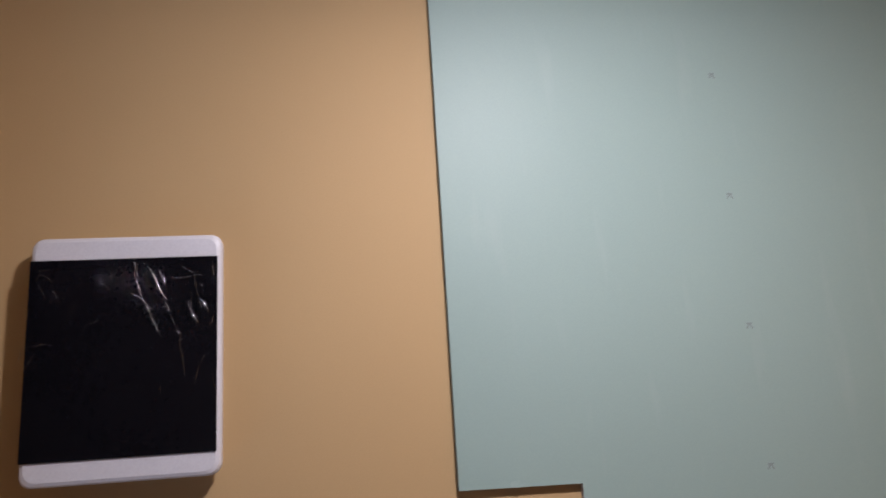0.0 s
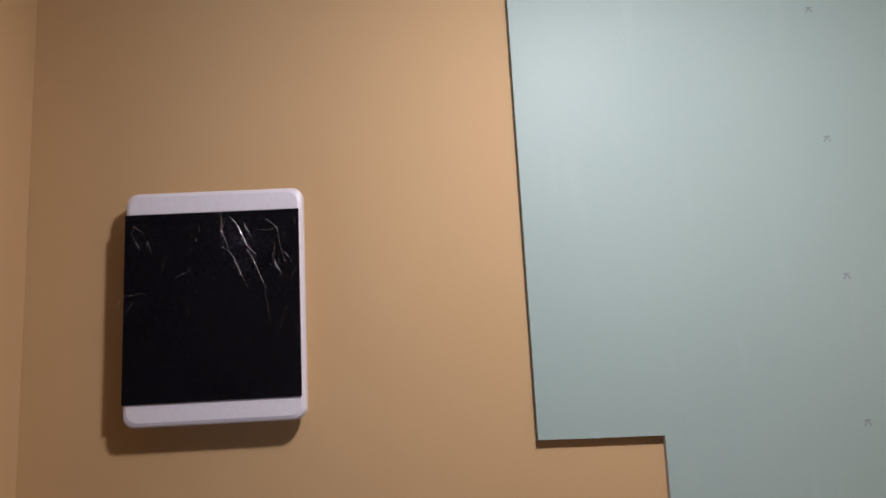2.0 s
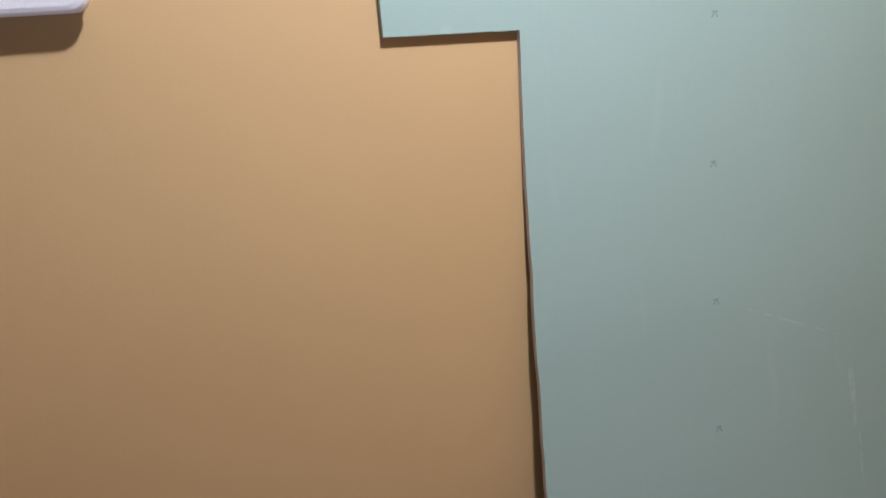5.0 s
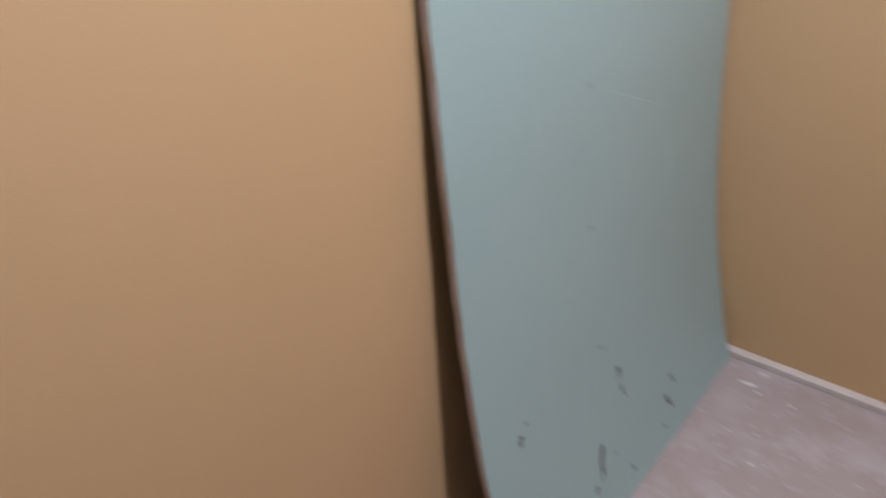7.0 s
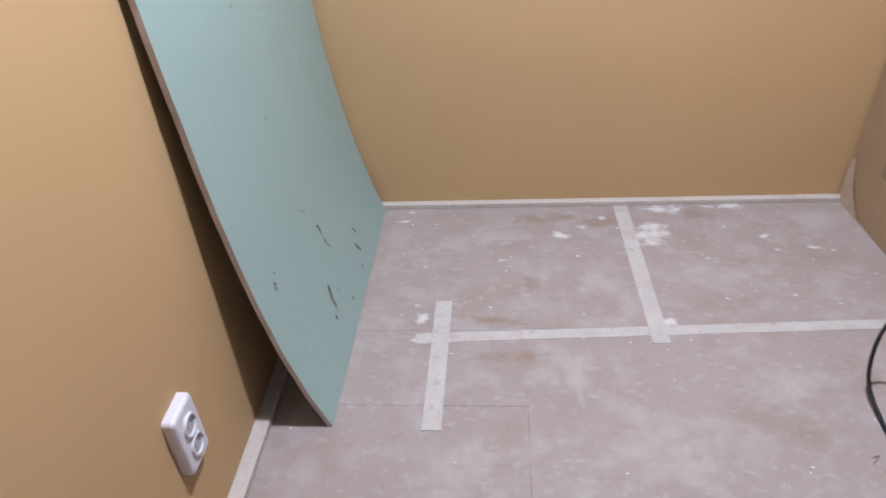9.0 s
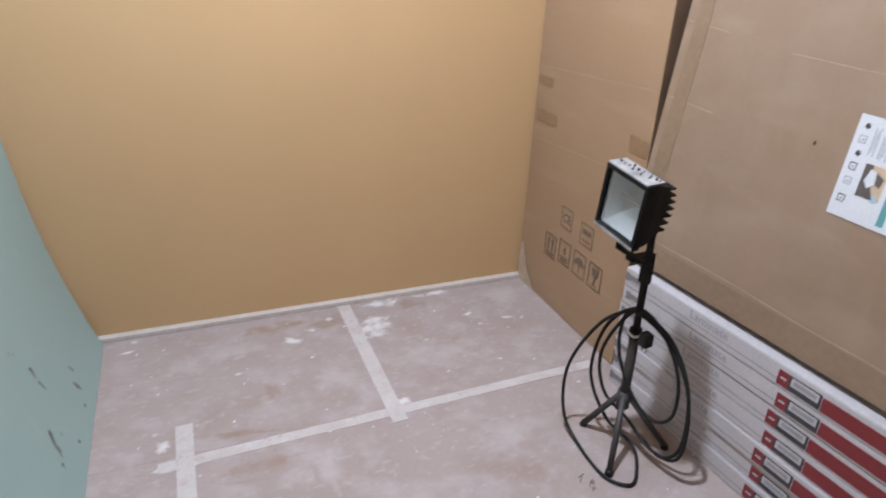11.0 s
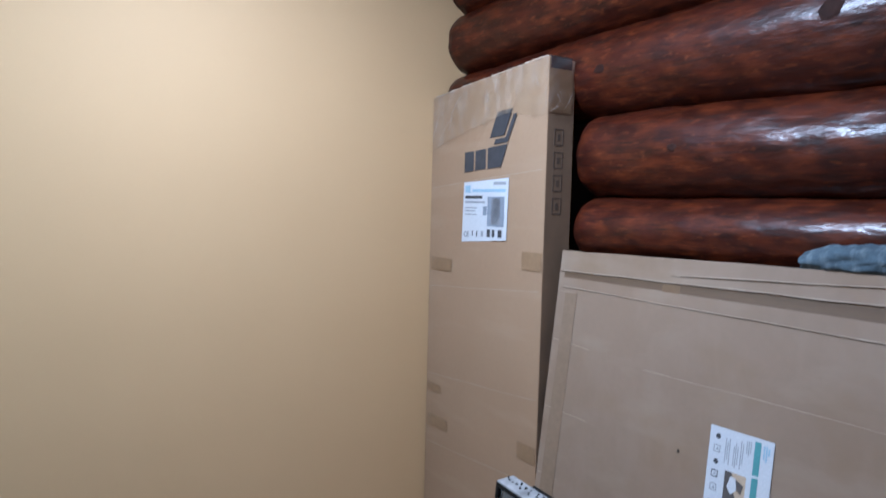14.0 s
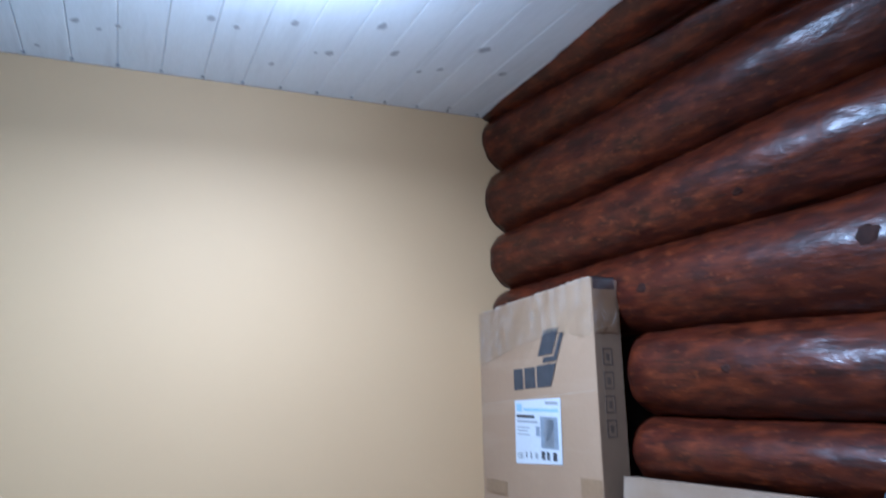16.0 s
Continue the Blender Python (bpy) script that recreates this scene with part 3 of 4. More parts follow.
def board_mesh():
    bm = bmesh.new()
    zs = sorted({i * 0.05 for i in range(51)} | {1.405})
    left, notch, right = -1.192, -0.972, -0.014
    rj = random.Random(3)
    cols = [left + (notch - left) * i / 4 for i in range(4)] + [notch + (right - notch) * i / 12 for i in range(13)]
    grid = {}
    for a, z in enumerate(zs):
        for b, y in enumerate(cols):
            yy = y + (rj.uniform(-0.0014, 0.0014) if b == 4 and z < 1.39 else 0) - (0.018 * (1 - z / 1.4) if b == 4 and z < 1.4 else 0)
            if b == 16 and z < 0.12:
                yy -= rj.uniform(0.0, 0.012) + 0.01 * (0.12 - z) / 0.12
            zz = z + (rj.uniform(0, 0.006) if z == 0 else 0)
            if z == 1.405:
                zz += 0.004 * (notch - y) / 0.21 if y < notch else 0
            for s in (0, 1):
                grid[a, b, s] = (lean(z) - (0 if s else BT), yy, zz)
    made = {}

    def vert(k):
        if k not in made:
            made[k] = bm.verts.new(grid[k])
        return made[k]

    cut = zs.index(1.405)
    full = [(a, b) for a in range(len(zs) - 1) for b in range(len(cols) - 1) if a >= cut or b >= 4]
    have = set(full)
    for a, b in full:
        bm.faces.new([vert(k) for k in ((a, b, 1), (a, b + 1, 1), (a + 1, b + 1, 1), (a + 1, b, 1))])
        bm.faces.new([vert(k) for k in ((a, b, 0), (a + 1, b, 0), (a + 1, b + 1, 0), (a, b + 1, 0))])
        for da, db, e in ((-1, 0, ((a, b), (a, b + 1))), (1, 0, ((a + 1, b), (a + 1, b + 1))), (0, -1, ((a, b), (a + 1, b))), (0, 1, ((a, b + 1), (a + 1, b + 1)))):
            if (a + da, b + db) not in have:
                f = bm.faces.new([vert(k) for k in ((*e[0], 0), (*e[1], 0), (*e[1], 1), (*e[0], 1))])
                f.material_index = 0 if (db == -1 and a >= cut) else 1
    return bm


board = empty("plasterboard_sheet", "green moisture-resistant plasterboard sheet with a cut notch, leaning", "plasterboard", pose(0.1, -0.6, 0))
part("sheet", board_mesh(), [BOARD, GYPSUM], board, m=pose(-0.1, 0.6, 0))


def on_board(y, z):
    return Vector((lean(z) + 0.00012 + 0.0004 * math.exp(-z / 0.45) - 0.1, y + 0.6, z))


def board_patch(y, z, ry, rz, seed, turn=0.0, n=14):
    bm = bmesh.new()
    ring = []
    for k in range(n):
        a = 2 * math.pi * k / n
        r = 1 + 0.7 * noise.noise(Vector((math.cos(a) * 1.5 + seed * 5, math.sin(a) * 1.5, seed)))
        p, q = ry * r * math.cos(a), rz * r * math.sin(a)
        ring.append(bm.verts.new(on_board(y + p * math.cos(turn) - q * math.sin(turn), max(0.002, z + p * math.sin(turn) + q * math.cos(turn)))))
    bm.faces.new(ring)
    return bm


for i in range(9):
    z = 0.117 + 0.258 * i
    bm = bmesh.new()
    for (y0, z0), (y1, z1) in (((-0.006, 0.0045), (0.006, 0.0045)), ((0.0, 0.0045), (-0.006, -0.0055)), ((0.0, 0.0045), (0.006, -0.0055))):
        a, b = Vector((y0, z0)), Vector((y1, z1))
        t = (b - a).normalized()
        s = Vector((-t.y, t.x)) * 0.0014
        bm.faces.new([bm.verts.new(on_board(-0.612 + p.x, z + p.y)) for p in (a + s, b + s, b - s, a - s)])
    part("printed_mark", bm, MARK, board, "small grey printed mark")
for y, z, ry, rz, s, t in ((-0.667, 0.13, 0.008, 0.032, 1, -0.25), (-0.655, 0.155, 0.006, 0.014, 2, -0.3), (-0.70, 0.092, 0.006, 0.011, 3, 0), (-0.552, 0.277, 0.007, 0.021, 4, 0.1), (-0.545, 0.232, 0.004, 0.02, 13, 0.3),
                           (-0.594, 0.362, 0.005, 0.006, 5, 0), (-0.888, 0.353, 0.009, 0.011, 6, 0), (-0.338, 0.128, 0.005, 0.014, 7, 0.4), (-0.372, 0.09, 0.006, 0.022, 8, 0.5), (-0.41, 0.035, 0.006, 0.024, 14, 0.1),
                           (-0.385, 0.012, 0.009, 0.012, 9, 0), (-0.49, 0.012, 0.006, 0.01, 10, 0), (-0.565, 0.045, 0.005, 0.011, 11, 0), (-0.6, 0.012, 0.006, 0.008, 15, 0), (-0.866, 0.378, 0.004, 0.006, 12, 0)):
    part("dirt_mark", board_patch(y, z, ry, rz, s, t), DIRT, board, "dark dirt smudge")
for y, z, ry, rz, s, t in ((-0.45, 0.825, 0.16, 0.0018, 21, -0.40), (-0.29, 0.64, 0.006, 0.09, 22, 0.1), (-0.27, 0.5, 0.004, 0.07, 23, 0.05), (-0.53, 0.23, 0.002, 0.05, 24, 0.35),
                           (-1.09, 1.413, 0.012, 0.006, 25, 0), (-0.88, 0.16, 0.012, 0.009, 26, 0)):
    part("scuff", board_patch(y, z, ry, rz, s, t, 20), SCUFF, board, "pale rubbed scuff")

# ---- things on the floor ----
for x0, y0, x1, y1, w, nm in ((1.0, -0.026, 1.018, -0.70, 0.047, "down"), (0.36, -0.681, 1.70, -0.622, 0.036, "across"), (0.4295, -0.526, 0.4295, -0.998, 0.047, "short")):
    bm = bmesh.new()
    a, b = Vector((x0, y0, 0)), Vector((x1, y1, 0))
    s = Vector((-(b - a).y, (b - a).x, 0)).normalized()
    lift = {"down": 0.0016, "across": 0.0009, "short": 0.0022}[nm]
    rows = []
    for i in range(41):
        p = a.lerp(b, i / 40)
        jag = [0.0016 * noise.noise(Vector((i * 0.7, q, w * 40))) for q in (1, 5)]
        rows.append([bm.verts.new(p + s * (w / 2 * q + jag[k]) + Vector((0, 0, lift))) for k, q in enumerate((1, -1))] +
                    [bm.verts.new(p + s * (w / 2 * q + jag[k]) + Vector((0, 0, 0.0002))) for k, q in ((1, -1), (0, 1))])
    for p, q in zip(rows, rows[1:]):
        for k in range(4):
            bm.faces.new((p[k], p[(k + 1) % 4], q[(k + 1) % 4], q[k]))
    bm.faces.new(rows[0])
    bm.faces.new(rows[-1])
    tagged(part("joint_tape", bm, TAPE), "pale paper tape stuck over a floor joint", "tape", "tapes on the floor")

for cx, cy, rx, ry, s, tn in ((1.077, -0.19, 0.055, 0.06, 1, 0.1), (1.15, -0.05, 0.075, 0.026, 2, 0.0), (1.35, -0.04, 0.055, 0.016, 3, 0.0), (1.26, -0.045, 0.05, 0.012, 4, 0.1), (1.42, -0.215, 0.018, 0.012, 5, 0.4),
                              (1.44, -0.29, 0.013, 0.008, 6, 0.1), (1.55, -0.28, 0.018, 0.009, 7, -0.2), (0.79, -0.20, 0.035, 0.02, 8, -0.3), (0.86, -0.15, 0.018, 0.012, 9, 0.2), (0.26, -0.105, 0.032, 0.007, 10, 0.1),
                              (0.93, -0.10, 0.012, 0.012, 11, 0.1), (0.37, -0.60, 0.02, 0.022, 12, 0.5), (0.355, -0.545, 0.012, 0.010, 13, 0.1), (0.285, -0.05, 0.014, 0.010, 14, 0.0), (0.60, -0.33, 0.014, 0.008, 15, 0.3),
                              (1.22, -0.33, 0.012, 0.006, 16, 0.2), (1.05, -0.62, 0.016, 0.02, 17, 0.2), (0.40, -0.69, 0.05, 0.014, 18, 0.1), (1.31, -0.16, 0.008, 0.008, 19, 0.0)):
    tagged(part("putty_smear", blob(cx, cy, rx, ry, 0.0, s, tn, h=0.0003), SMEAR), "dried white putty smear on the floor", "putty", "putty smears")
for cx, cy, rx, ry, s, tn in ((0.69, -0.446, 0.028, 0.034, 31, 0.2), (0.585, -0.612, 0.10, 0.02, 32, -0.12), (0.92, -0.12, 0.10, 0.05, 33, 0.1), (0.63, -0.755, 0.10, 0.03, 34, 0.05), (0.75, -0.10, 0.12, 0.03, 35, 0.1),
                              (1.66, -1.0, 0.10, 0.09, 36, 0.3), (1.24, -0.09, 0.05, 0.03, 37, 0.0)):
    part("floor_stain", blob(cx, cy, rx, ry, 0.0, s, tn, h=0.0002), STAIN, floor, "dull brown damp stain")
for cx, cy, rx, ry, s, tn in ((0.70, -0.82, 0.06, 0.05, 41, 0.2), (0.785, -0.82, 0.03, 0.09, 42, 0.1), (0.45, -0.24, 0.09, 0.04, 43, 0.3), (1.25, -0.42, 0.14, 0.07, 44, 0.1), (0.50, -1.1, 0.12, 0.08, 45, 0.5),
                              (0.95, -1.05, 0.13, 0.09, 46, -0.2), (1.3, -0.85, 0.12, 0.07, 47, 0.3), (0.90, -0.45, 0.09, 0.05, 48, -0.5), (0.62, -0.2, 0.10, 0.04, 49, 0.1), (1.62, -0.12, 0.10, 0.05, 50, 0.2)):
    part("dust_scrape", blob(cx, cy, rx, ry, 0.0, s, tn, h=0.0001), SCRAPE, floor, "faint pale plaster scrape")
rd = random.Random(4)
for cx, cy in ((1.405, -1.06), (1.418, -1.085), (1.412, -1.1), (1.0, -0.285)):
    pts = [(cx + rd.uniform(-0.014, 0.014), cy + rd.uniform(-0.014, 0.014), 0.0022 + 0.001 * rd.random()) for k in range(4)]
    tagged(part("wood_splinter", tube(bmesh.new(), spline(pts, 4), 0.0006, 6), SHAVING, smooth=True), "thin dark curled shaving lying on the floor", "debris", "shavings on the floor")
rf = random.Random(11)
bm = bmesh.new()
for k in range(120):
    x, y = rf.uniform(0.25, 1.75), -abs(rf.gauss(0.0, 0.55)) - 0.03
    if y < -1.7:
        continue
    r = rf.choice((0.0012, 0.0015, 0.002, 0.002, 0.003, 0.005))
    made = bmesh.ops.create_icosphere(bm, subdivisions=1, radius=1)["verts"]
    e = rf.uniform(0.6, 1.8)
    for v in made:
        v.co = Vector((x + v.co.x * r * e, y + v.co.y * r, 0.0004 + v.co.z * 0.0012))
tagged(part("plaster_crumbs", bm, PUTTY), "white plaster crumbs scattered on the floor", "crumbs", kind="stuff")

# ---- tall flat carton in the corner ----
SB = radians(2.8)
CORNER = Matrix.Translation((1.722, -0.014, 0)) @ Matrix(((-math.cos(SB), math.sin(SB), 0, 0), (-math.sin(SB), -math.cos(SB), 0, 0), (0, 0, 1, 0), (0, 0, 0, 1))) @ Matrix.Rotation(radians(0.46), 4, "X") @ Matrix.Rotation(radians(-1.07), 4, "Y") @ Matrix.Diagonal((1, 1, 0.983, 1))
carton = empty("tall_carton", "tall flat brown cardboard carton with taped torn top", "carton", CORNER)
CW, CD = 0.64, 0.098


def carton_body():
    bm = bmesh.new()
    nu, nz = 16, 44
    rows = []
    for j in range(nz + 1):
        row = []
        for i in range(nu + 1):
            u = CW * i / nu
            zt = 1.882 + 0.05 * u / CW
            z = zt * j / nz
            dent = 0.0024 * noise.noise(Vector((u * 5, z * 3, 1.0))) + (0.006 * noise.noise(Vector((u * 14, z * 14, 4.0))) if j > nz - 5 else 0)
            row.append(bm.verts.new((dent if 0 < i < nu else 0, u, z)))
        rows.append(row)
    back = [[bm.verts.new((-CD, u, z)) for u, z in ((0, 0), (CW, 0))], [bm.verts.new((-CD, u, z)) for u, z in ((0, 1.882), (CW, 1.925))]]
    for a, b in zip(rows, rows[1:]):
        for i in range(nu):
            bm.faces.new((a[i], a[i + 1], b[i + 1], b[i]))
    bm.faces.new([r[-1] for r in rows] + [back[1][1], back[0][1]])
    bm.faces.new([r[0] for r in rows] + [back[1][0], back[0][0]])
    bm.faces.new([back[0][0], back[0][1], back[1][1], back[1][0]])
    bm.faces.new(rows[-1] + [back[1][1], back[1][0]])
    bm.faces.new(rows[0] + [back[0][1], back[0][0]])
    return bm


part("body", carton_body(), CARD, carton)
# thin panel added to paint the shade on the narrow side
part("side_panel", boxed(-CD + 0.002, -0.003, CW - 0.002, CW + 0.0003, 0.012, 1.90), CARDSIDE, carton, "side of the carton, shade put into its darker colour")


def decal(name, parent, material, quad, x=0.002, h=0.0004, label=""):
    """A thin printed or stuck-on piece: corners (u, z) on a face that looks along +x."""
    bm = bmesh.new()
    a = [bm.verts.new((x, u, z)) for u, z in quad]
    b = [bm.verts.new((x + h, u, z)) for u, z in quad]
    n = len(quad)
    for k in range(n):
        bm.faces.new((a[k], a[(k + 1) % n], b[(k + 1) % n], b[k]))
    bm.faces.new(b)
    bm.faces.new(a[::-1])
    return part(name, bm, material, parent, label)


def rect(u0, u1, z0, z1):
    return ((u0, z0), (u1, z0), (u1, z1), (u0, z1))


def frame_mesh(u0, u1, z0, z1, w, x, h=0.0006):
    bm = bmesh.new()
    for a in (rect(u0, u1, z0, z0 + w), rect(u0, u1, z1 - w, z1), rect(u0, u0 + w, z0 + w, z1 - w), rect(u1 - w, u1, z0 + w, z1 - w)):
        box(bm, x, x + h, a[0][0], a[1][0], a[0][1], a[2][1])
    return bm


# logo block drawn as plain shapes
decal("logo_shape", carton, INK, ((0.361, 1.712), (0.437, 1.717), (0.477, 1.798), (0.399, 1.793)), label="dark printed slanted block")
decal("logo_shape", carton, INK, ((0.385, 1.690), (0.458, 1.695), (0.501, 1.781), (0.482, 1.779), (0.445, 1.7095), (0.392, 1.7065)), label="dark printed slanted block")
for u0, u1 in ((0.219, 0.273), (0.283, 0.342)):
    decal("logo_bar", carton, INK, ((u0, 1.603 + (u0 - 0.2) * 0.07), (u1, 1.603 + (u1 - 0.2) * 0.07), (u1, 1.672 + (u1 - 0.2) * 0.05), (u0, 1.672 + (u0 - 0.2) * 0.05)), label="dark printed bar")
decal("logo_bar", carton, INK, ((0.353, 1.612), (0.424, 1.617), (0.456, 1.688), (0.352, 1.681)), label="dark printed slanted bar")
# delivery label
lab = decal("label", carton, PAPER, ((0.214, 1.366), (0.464, 1.383), (0.469, 1.582), (0.22, 1.57)), 0.0022, label="white product label with a picture")
for q, m in ((rect(0.27, 0.455, 1.537, 1.547), BLUE), (rect(0.228, 0.26, 1.535, 1.56), BLUE), (rect(0.39, 0.455, 1.56, 1.57), GREYINK), (rect(0.23, 0.33, 1.515, 1.525), INK),
             (rect(0.23, 0.345, 1.5, 1.507), GREYINK), (rect(0.23, 0.3, 1.482, 1.486), GREYINK), (rect(0.23, 0.29, 1.472, 1.476), GREYINK), (rect(0.23, 0.3, 1.46, 1.464), GREYINK),
             (rect(0.36, 0.45, 1.425, 1.522), PICGREY), (rect(0.335, 0.356, 1.46, 1.49), PICGREY), (rect(0.38, 0.43, 1.43, 1.515), GREYINK), (rect(0.36, 0.378, 1.39, 1.415), INK),
             (rect(0.388, 0.402, 1.39, 1.415), INK), (rect(0.42, 0.44, 1.39, 1.415), INK), (rect(0.275, 0.28, 1.39, 1.408), INK), (rect(0.3, 0.306, 1.388, 1.408), INK), (rect(0.326, 0.34, 1.39, 1.408), GREYINK)):
    decal("print", lab, m, q, 0.0027)
lettering("mark", "CE", 0.025, INK, lab, Matrix.Translation((0.0027, 0.226, 1.385)) @ FACE)
# packing tape, creases
for q in (rect(0.02, 0.15, 1.255, 1.30), rect(0.545, 0.636, 1.30, 1.355), rect(0.02, 0.15, 0.67, 0.71), rect(0.55, 0.636, 0.715, 0.765), rect(0.01, 0.1, 0.80, 0.83)):
    decal("packing_tape", carton, BTAPE, q, 0.0016, 0.0005, "shiny brown tape strip")


def ribbon(surf, p, q, width, n=40):
    """A flat fold line that follows a dented face."""
    bm = bmesh.new()
    rows = []
    for k in range(n + 1):
        f = k / n
        u, z = p[0] + (q[0] - p[0]) * f, p[1] + (q[1] - p[1]) * f
        w = width * (0.5 + 0.8 * abs(noise.noise(Vector((u * 11, z * 11, 6.0)))))
        z += 0.003 * noise.noise(Vector((u * 6, z * 9, 2.5)))
        rows.append([bm.verts.new((surf(u, z) + 0.0007, u, z + e * w)) for e in (-0.5, 0.5)])
    for a, b in zip(rows, rows[1:]):
        bm.faces.new((a[0], a[1], b[1], b[0]))
    return bm


def tall_face(u, z):
    return 0.0024 * noise.noise(Vector((u * 5, z * 3, 1.0)))


for z in (1.555, 1.19, 0.86, 0.60):
    part("crease", ribbon(tall_face, (0.01, z), (0.63, z + 0.05), 0.0022), CREASE, carton, "pale fold crease")
# handling symbols along the foot
for i in range(4):
    u = 0.168 + i * 0.094
    z0 = 0.205 - 0.012 * (i == 0)
    sy = part("symbol", frame_mesh(u, u + 0.072, z0, z0 + 0.09, 0.003, 0.002), FADED, carton, "faded printed handling symbol")
    c = u + 0.036
    if i == 0:
        for s in (-0.013, 0.013):
            decal("arrow", sy, FADED, ((c + s - 0.0035, z0 + 0.026), (c + s + 0.0035, z0 + 0.026), (c + s + 0.0035, z0 + 0.06), (c + s + 0.009, z0 + 0.06), (c + s, z0 + 0.078), (c + s - 0.009, z0 + 0.06), (c + s - 0.0035, z0 + 0.06)), 0.002)
        decal("bar", sy, FADED, rect(c - 0.025, c + 0.025, z0 + 0.012, z0 + 0.019), 0.002)
    elif i == 1:
        decal("bar", sy, FADED, rect(c - 0.023, c + 0.023, z0 + 0.012, z0 + 0.017), 0.002)
        decal("bar", sy, FADED, rect(c - 0.023, c + 0.023, z0 + 0.024, z0 + 0.029), 0.002)
        lettering("digit", "4", 0.042, FADED, sy, Matrix.Translation((0.002, c - 0.012, z0 + 0.039)) @ FACE)
    elif i == 2:
        decal("umbrella", sy, FADED, [(c + 0.028 * math.cos(radians(a)), z0 + 0.044 + 0.026 * math.sin(radians(a))) for a in range(0, 181, 20)], 0.002)
        decal("bar", sy, FADED, rect(c - 0.002, c + 0.002, z0 + 0.012, z0 + 0.044), 0.002)
    else:
        decal("goblet", sy, FADED, ((c - 0.018, z0 + 0.076), (c - 0.015, z0 + 0.05), (c - 0.003, z0 + 0.04), (c - 0.003, z0 + 0.018), (c - 0.016, z0 + 0.013), (c + 0.016, z0 + 0.013), (c + 0.003, z0 + 0.018),
                                    (c + 0.003, z0 + 0.04), (c + 0.015, z0 + 0.05), (c + 0.018, z0 + 0.076)), 0.002)
sy = part("symbol", frame_mesh(0.252, 0.322, 0.342, 0.418, 0.0025, 0.002), FADED, carton, "faded printed handling symbol")
lettering("mark", "CE", 0.045, FADED, sy, Matrix.Translation((0.002, 0.26, 0.364)) @ FACE)
sy = part("symbol", frame_mesh(0.375, 0.448, 0.33, 0.408, 0.0025, 0.002), FADED, carton, "faded printed handling symbol")
decal("bar", sy, FADED, rect(0.388, 0.436, 0.372, 0.388), 0.002)
decal("bar", sy, FADED, rect(0.388, 0.436, 0.347, 0.351), 0.002)
# symbols up the narrow side
for k in range(4):
    z = 1.47 + k * 0.068
    bm = bmesh.new()
    for a in (rect(-0.062, -0.026, z, z + 0.004), rect(-0.062, -0.026, z + 0.046, z + 0.05), rect(-0.062, -0.058, z + 0.004, z + 0.046), rect(-0.03, -0.026, z + 0.004, z + 0.046), rect(-0.05, -0.038, z + 0.014, z + 0.034)):
        box(bm, a[0][0], a[1][0], CW + 0.0004, CW + 0.0012, a[0][1], a[2][1])
    part("side_symbol", bm, SIDEINK, carton, "faded printed handling symbol")


def clear_tape_mesh():
    bm = bmesh.new()

    def sheet(place, nu, nz):
        grid = [[bm.verts.new(place(i / nu, k / nz)) for k in range(nz + 1)] for i in range(nu + 1)]
        for a, b in zip(grid, grid[1:]):
            for k in range(nz):
                bm.faces.new((a[k], a[k + 1], b[k + 1], b[k]))

    def ripple(p, q, seed):
        return 0.0045 * (1 - abs(noise.noise(Vector((p * 16 + q * 9, q * 5 - p * 4, seed)))) * 2.2) + 0.002 * noise.noise(Vector((p * 40, q * 26, seed)))

    def front(f, g):
        u = CW * f
        drop = 0.125 + 0.075 * (1 - f) ** 2 + 0.05 * f ** 4 + 0.012 * noise.noise(Vector((f * 5, 1, 2)))
        return 0.0045 + max(-0.002, ripple(f * 0.64, g * 0.15, 1.0)), u, 1.884 + 0.05 * f - drop * g

    sheet(front, 90, 26)
    sheet(lambda f, g: (0.004 - 0.09 * f, CW + 0.004 + max(-0.002, ripple(f * 0.1, g * 0.16, 5.0)) * 1.3, 1.928 - 0.165 * g), 16, 24)
    return bm


part("clear_tape", clear_tape_mesh(), CLEARTAPE, carton, "wrinkled clear packing tape", smooth=True)
bm = bmesh.new()
for i in range(18):
    u = 0.02 + 0.61 * i / 18
    box(bm, -0.02 - 0.02 * rf.random(), 0.001, u, u + 0.036, 1.884 + 0.05 * u / CW, 1.886 + 0.05 * u / CW + 0.003 * rf.random())
part("torn_flap", bm, CARDEDGE, carton, "torn pale cardboard edge")
# solid dark block paints the shade inside the open corner
part("corner_shade_block", boxed(-0.085, -0.006, 0.6, CW + 0.0015, 1.898, 1.9335), DARK, carton, "dark block for the shade in the open corner")
